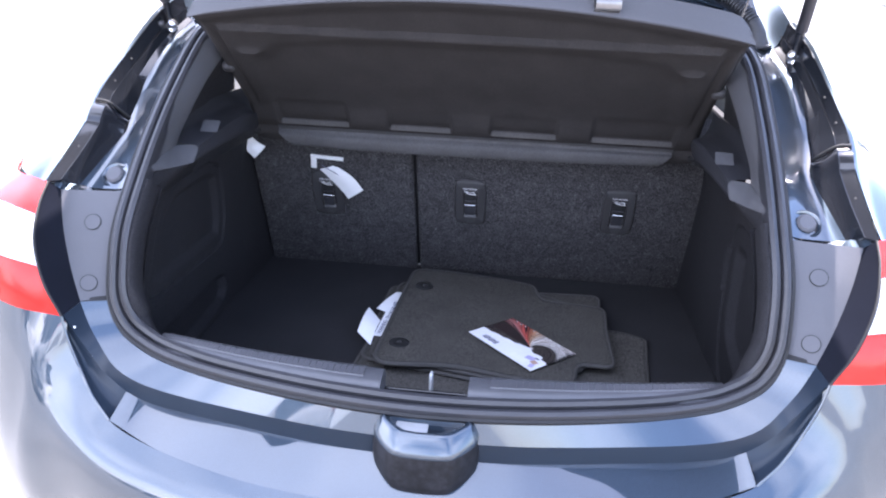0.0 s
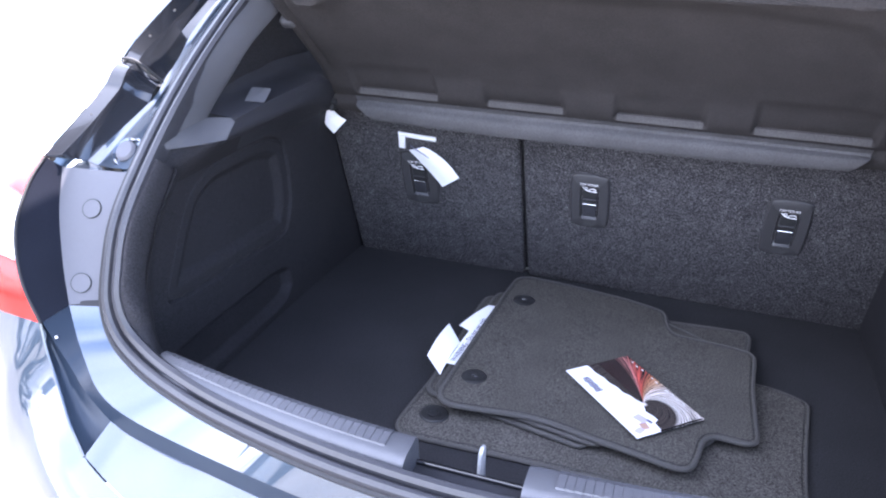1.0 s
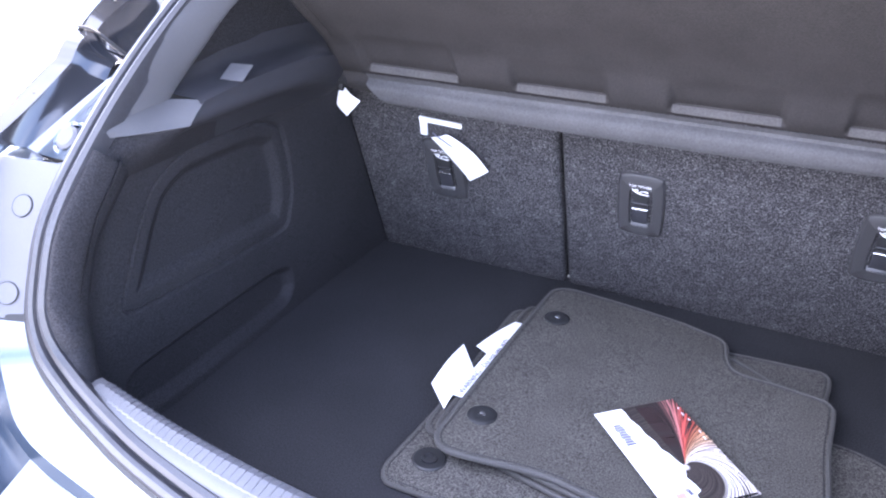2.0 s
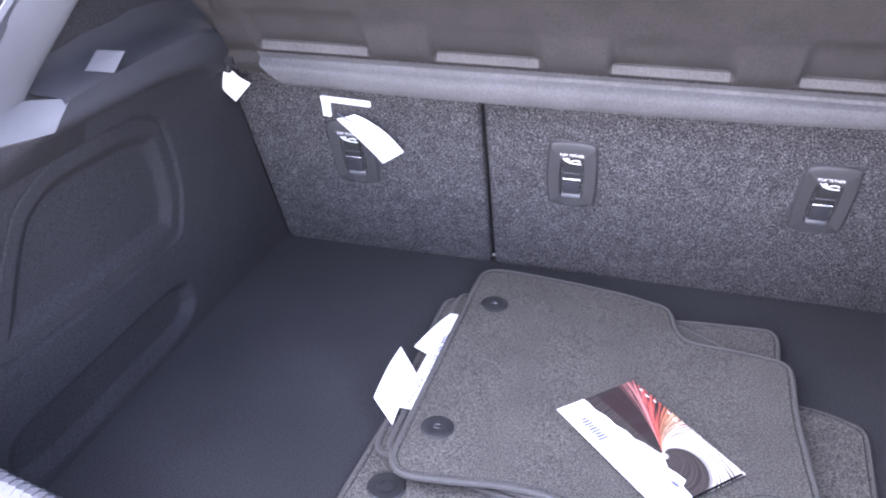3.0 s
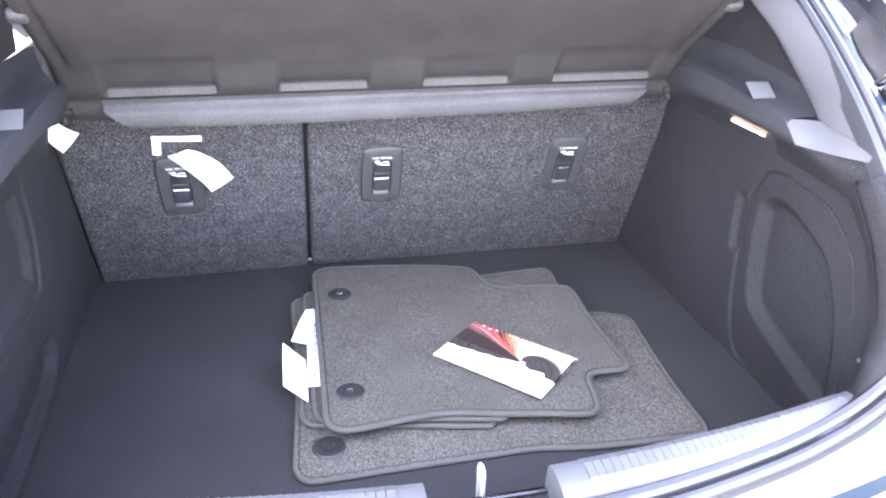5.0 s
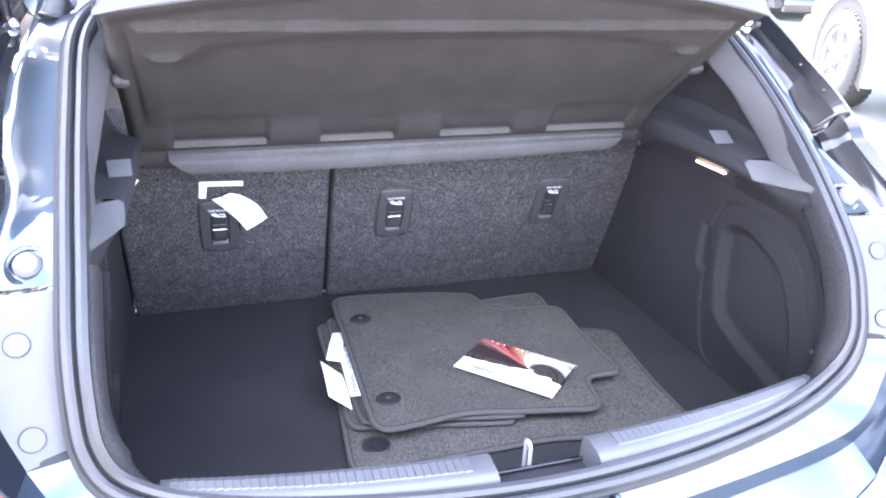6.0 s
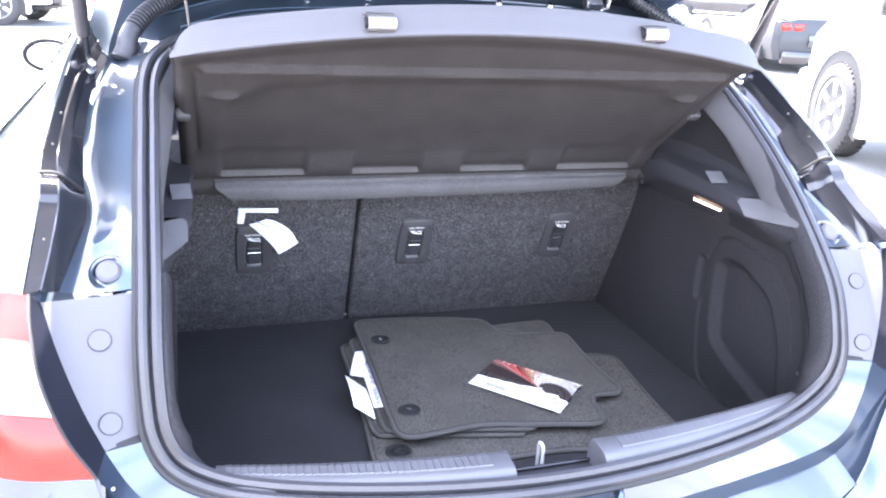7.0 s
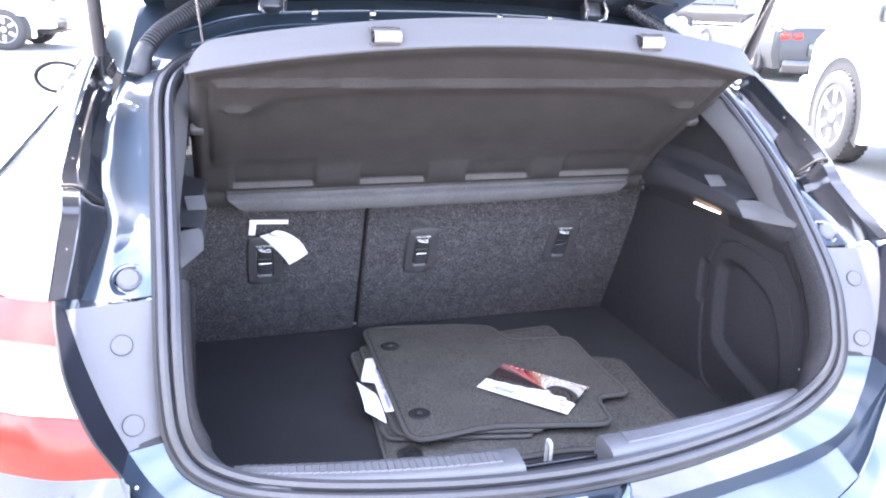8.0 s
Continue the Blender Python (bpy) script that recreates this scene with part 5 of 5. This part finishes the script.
# ---- glossy card on the mats ----
CA, CB, CC, CD = Vector((.032, .448, .638)), Vector((.159, .313, .638)), Vector((.249, .402, .638)), Vector((.119, .530, .638))
c_x, c_y = (CB - CA), (CD - CA)
c_w, c_h = c_x.length, c_y.length
card = new("printed_card")
card.matrix_world = Matrix.Translation(CA) @ pose(0, 0, 0, 0, 0, math.degrees(math.atan2(c_x.y, c_x.x)))
card.empty_display_size = .02
tagged(card, "glossy printed card of night light trails lying on the mats", "printed card")


def local(name, bm, mat, label=""):
    return part(name, bm, mat, card, label, smooth=False)


local("card_sheet", rbox(c_w, c_h, .0012, pose(c_w / 2, c_h / 2, .0004), r=0), M_PHOTO, "dark photograph of red and white light trails")
bm = bmesh.new()
edge = [(0, 0), (c_w, 0), (c_w, .044), (.166, .046), (.161, .055), (.150, .054), (.138, .051), (.128, .056), (.118, .059), (.106, .053), (.096, .0545), (.085, .049), (.070, .0495), (.055, .045), (.040, .0455), (.022, .041), (.010, .042), (0, .0405)]
bm.faces.new([bm.verts.new((x, y, .00115)) for x, y in edge])
bmesh.ops.triangulate(bm, faces=bm.faces[:])
solid(bm, .0001)
local("white_band", bm, M_PAPERGLOSS, "white printed band")
for k in range(9):
    local("text_bar", rbox(.0035, .010 + .002 * (k % 3), .0002, pose(.030 + .0046 * k, .018, .0014), r=0), M_INK)
for k in range(3):
    local("logo_bar", rbox(.012, .014, .0002, pose(.120 + .014 * k, .016, .0014), r=0), M_WHITEINK)
for k in range(11):
    if k not in (3, 6):
        local("caption_bar", rbox(.0042 + .002 * (k % 2), .0013, .0002, pose(.020 + .0125 * k, c_h - .004 - .0016 * (k % 2), .0013), r=0), M_WHITEINK)
M_LILAC = material("lilac_ink", (0.42, 0.38, 0.6), 0.3)
M_TAN = material("tan_ink", (0.45, 0.28, 0.22), 0.3)
for at, size, turn, ink in (((.150, .033), (.020, .014), 14, M_LILAC), ((.166, .027), (.014, .012), -10, M_TAN), ((.172, .014), (.010, .014), 20, M_LILAC), ((.160, .041), (.010, .005), 8, M_INK), ((.179, .030), (.008, .008), 0, M_PAPERGLOSS)):
    local("band_mark", rbox(size[0], size[1], .0002, pose(at[0], at[1], .0014, 0, 0, turn), r=0), ink)
local("card_border", rbox(.003, c_h * .62, .0002, pose(c_w - .0015, c_h * .66, .0013), r=0), M_BLACK)


# ---- other vehicles on the lot ----
def hull(sections, n=28):
    """A vehicle skin from cross sections (y, half width, sill z, shoulder z, top z, top half width)."""
    rows = []
    for y, w, z0, z1, z2, tw in sections:
        half = [(w * .92, z0), (w, z0 + (z1 - z0) * .35), (w, z1 - .08), (w * .97, z1), (tw + (w - tw) * .25 if z2 > z1 + .05 else tw, z1 + (z2 - z1) * .35), (tw, z2 - .04), (tw * .8, z2), (0, z2 + .015)]
        rows.append([Vector((-x, y, z)) for x, z in half] + [Vector((x, y, z)) for x, z in reversed(half[:-1])])
    bm = bmesh.new()
    grid(bm, rows)
    for r in (rows[0], rows[-1]):
        bm.faces.new([bm.verts.new(v) for v in r])
    bmesh.ops.remove_doubles(bm, verts=bm.verts, dist=1e-5)
    bmesh.ops.bevel(bm, geom=[e for e in bm.edges if e.calc_face_angle(0) > .5], offset=.03, segments=3, affect="EDGES")
    return bm


def place(thing, m):
    thing.matrix_world = m
    return thing


def arch(parent, s, x, y, r, mat):
    bm = bmesh.new()
    rows = [[Vector((s * (x + d), y + q * math.cos(a), r * .97 + q * math.sin(a))) for a in np.linspace(-.25, math.pi + .25, 24)] for q, d in ((r * 1.30, .012), (r * 1.38, .018), (r * 1.44, .0), (r * 1.44, -.1))]
    grid(bm, rows)
    part("wheel_arch", bm, mat, parent)
    bm = bmesh.new()
    rows = [[Vector((s * (x + .006), y + q * math.cos(a), r * .97 + q * math.sin(a))) for a in np.linspace(-.35, math.pi + .35, 24)] for q in (.02, r * 1.32)]
    grid(bm, rows)
    part("wheel_well", bm, M_DARK, parent)


def vehicle(name, label, category, mat, m, sections, glass_panes, wheels, rim_r, extras=()):
    thing = empty(name, (0, 0, 0), label, category)
    part("body", hull(sections), mat, thing)
    for pane in glass_panes:
        bm = bmesh.new()
        bm.faces.new([bm.verts.new(v) for v in pane])
        solid(bm, .01)
        part("window", bm, M_TINTED, thing, "dark glass", smooth=False)
    for s, x, y, r in wheels:
        arch(thing, s, x, y, r, mat if extras != "cladding" else M_BLACK)
        w = wheel("wheel", r, r * .6, (s * (x - r * .2), y, r), 0, "black tyre", 6)
        w.parent = thing
    return place(thing, m)


def pickup():
    secs = [(-2.9, .98, .55, 1.12, 1.14, .9), (-2.7, 1.0, .5, 1.20, 1.22, .92), (-.9, 1.0, .48, 1.22, 1.24, .92), (-.8, 1.0, .48, 1.22, 1.80, .72), (-.5, 1.0, .48, 1.22, 1.92, .74),
            (.7, 1.0, .48, 1.22, 1.92, .74), (1.35, 1.0, .48, 1.22, 1.28, .90), (2.4, .98, .5, 1.18, 1.20, .88), (2.75, .92, .5, 1.05, 1.10, .8), (2.85, .88, .55, .95, 1.0, .75)]
    panes = []
    for s in (-1, 1):
        panes.append([(s * .955, -.6, 1.30), (s * .955, .1, 1.30), (s * .80, .1, 1.78), (s * .80, -.55, 1.78)])
        panes.append([(s * .955, .18, 1.30), (s * .955, .98, 1.30), (s * .80, .66, 1.78), (s * .80, .18, 1.78)])
    v = vehicle("pickup_truck", "white pickup truck parked on the asphalt", "pickup truck", M_WHITECAR, pose(5.33, 2.75, 0, 0, 0, -20), secs, panes,
                [(-1, 1.0, 1.85, .41), (1, 1.0, 1.85, .41), (-1, 1.0, -1.75, .41), (1, 1.0, -1.75, .41)], .41)
    for s in (-1, 1):
        bm = rbox(.10, .09, .24, pose(s * 1.16, .98, 1.36), r=.03, seg=4)
        part("door_mirror", bm, M_TINTED, v, "dark door mirror")
        part("mirror_arm", tube([(s * .97, 1.0, 1.28), (s * 1.12, .99, 1.30)], .02), M_BLACK, v)
        part("side_step", tube([(s * 1.02, -1.1, .42), (s * 1.02, 1.15, .42)], .05), M_BLACK, v)
        part("door_seam", rbox(.006, .012, .66, pose(s * 1.003, 1.12, .86), r=0), M_DARK, v)
        part("head_lamp", rbox(.30, .12, .16, pose(s * .68, 2.80, .92), r=.03), M_CLEARLAMP, v)
    part("grille", rbox(1.0, .08, .24, pose(0, 2.86, .84), r=.03), M_BLACK, v)
    part("bumper", rbox(1.86, .2, .22, pose(0, 2.88, .56), r=.06, seg=4), M_CHROME, v)


def sports_car():
    secs = [(-.05, .78, .26, .86, .90, .7), (.0, .92, .22, .92, .95, .80), (.5, .98, .25, .92, .97, .80), (1.1, .98, .2, .88, 1.15, .6), (1.7, .96, .2, .86, 1.2, .58), (2.5, .96, .2, .82, .9, .6), (3.6, .95, .2, .72, .76, .6), (4.4, .75, .25, .55, .58, .5)]
    v = vehicle("sports_car", "dark grey sports car seen from behind with four exhausts", "car", M_SPORTCAR, pose(10.3, 10.8, 0, 0, 0, -16), secs, [], [(-1, .96, .85, .34), (1, .96, .85, .34), (-1, .95, 3.4, .34), (1, .95, 3.4, .34)], .34)
    part("rear_diffuser", rbox(1.5, .12, .24, pose(0, -.06, .28), r=.03), M_BLACK, v)
    for x in (-.21, -.07, .07, .21):
        part("exhaust_tip", lathe([(.05, .0), (.062, .0), (.062, -.12), (.05, -.12)], pose(x, -.17, .23, 90), 20), M_CHROME, v, "bright exhaust tip")
    part("plate_recess", rbox(.62, .04, .22, pose(0, -.065, .58), r=.02), M_TINTED, v)
    part("plate_frame", rbox(.40, .02, .14, pose(0, -.088, .58), r=.01), M_SPORTCAR, v)
    for s in (-1, 1):
        for x in (.52, .74):
            part("tail_lamp", rbox(.17, .05, .11, pose(s * x, -.045, .80, 0, s * 8), r=.03, seg=3), M_REDLAMP, v, "red tail lamp")
        part("emblem_wing", rbox(.09, .012, .024, pose(s * .04, -.062, .80, 0, s * -32), r=.004), M_CHROME, v)
    part("script_bar", rbox(.3, .012, .03, pose(0, -.072, .70), r=.004), M_CHROME, v)


def suv(name, label, mat, m, wheels_y=(-1.45, 1.45)):
    secs = [(-2.45, .85, .5, 1.05, 1.08, .75), (-2.35, .97, .42, 1.12, 1.65, .66), (-2.0, .98, .40, 1.12, 1.80, .70), (.3, .98, .38, 1.12, 1.82, .70), (.95, .98, .38, 1.10, 1.18, .85), (2.1, .96, .42, 1.02, 1.06, .82), (2.45, .85, .5, .85, .9, .7)]
    panes = []
    for s in (-1, 1):
        for a, b in ((-2.1, -1.2), (-1.12, -.25), (-.17, .62)):
            panes.append([(s * .945, a, 1.20), (s * .945, b, 1.20), (s * .775, b - .05, 1.68), (s * .775, a + .05, 1.68)])
    v = vehicle(name, label, "car", mat, m, secs, panes, [(s, .97, y, .38) for s in (-1, 1) for y in wheels_y], .38)
    for s in (-1, 1):
        part("sill_bar", rbox(.05, 2.0, .07, pose(s * .99, 0, .42), r=.02), M_CHROME, v)
        part("tail_lamp", rbox(.06, .10, .30, pose(s * .93, -2.36, 1.05), r=.02), M_REDLAMP, v)
        part("side_marker", rbox(.02, .12, .07, pose(s * .975, -2.2, 1.0), r=.008), M_AMBER, v)
        part("door_mirror", rbox(.16, .1, .16, pose(s * 1.07, .72, 1.20), r=.03, seg=3), mat, v)
    part("rear_bumper", rbox(1.8, .2, .24, pose(0, -2.45, .52), r=.06, seg=3), M_BLACK, v)
    part("undertray", rbox(1.5, 4.4, .1, pose(0, 0, .34), r=.02), M_DARK, v)
    return v


pickup()
sports_car()
suv("suv", "black sport utility vehicle parked across the lot", M_BLACKCAR, pose(21.6, 29.5, 0, 0, 0, -128))
suv("suv", "black sport utility vehicle parked far across the lot", M_BLACKCAR, pose(15.0, 30.2, 0, 0, 0, 88))
suv("suv", "white sport utility vehicle parked far off", M_WHITECAR, pose(-5.19, 17.1, 0, 0, 0, 82))
suv("suv", "white sport utility vehicle parked behind, mirrored in the bumper", M_WHITECAR, pose(-5.2, -6.8, 0, 0, 0, 12))
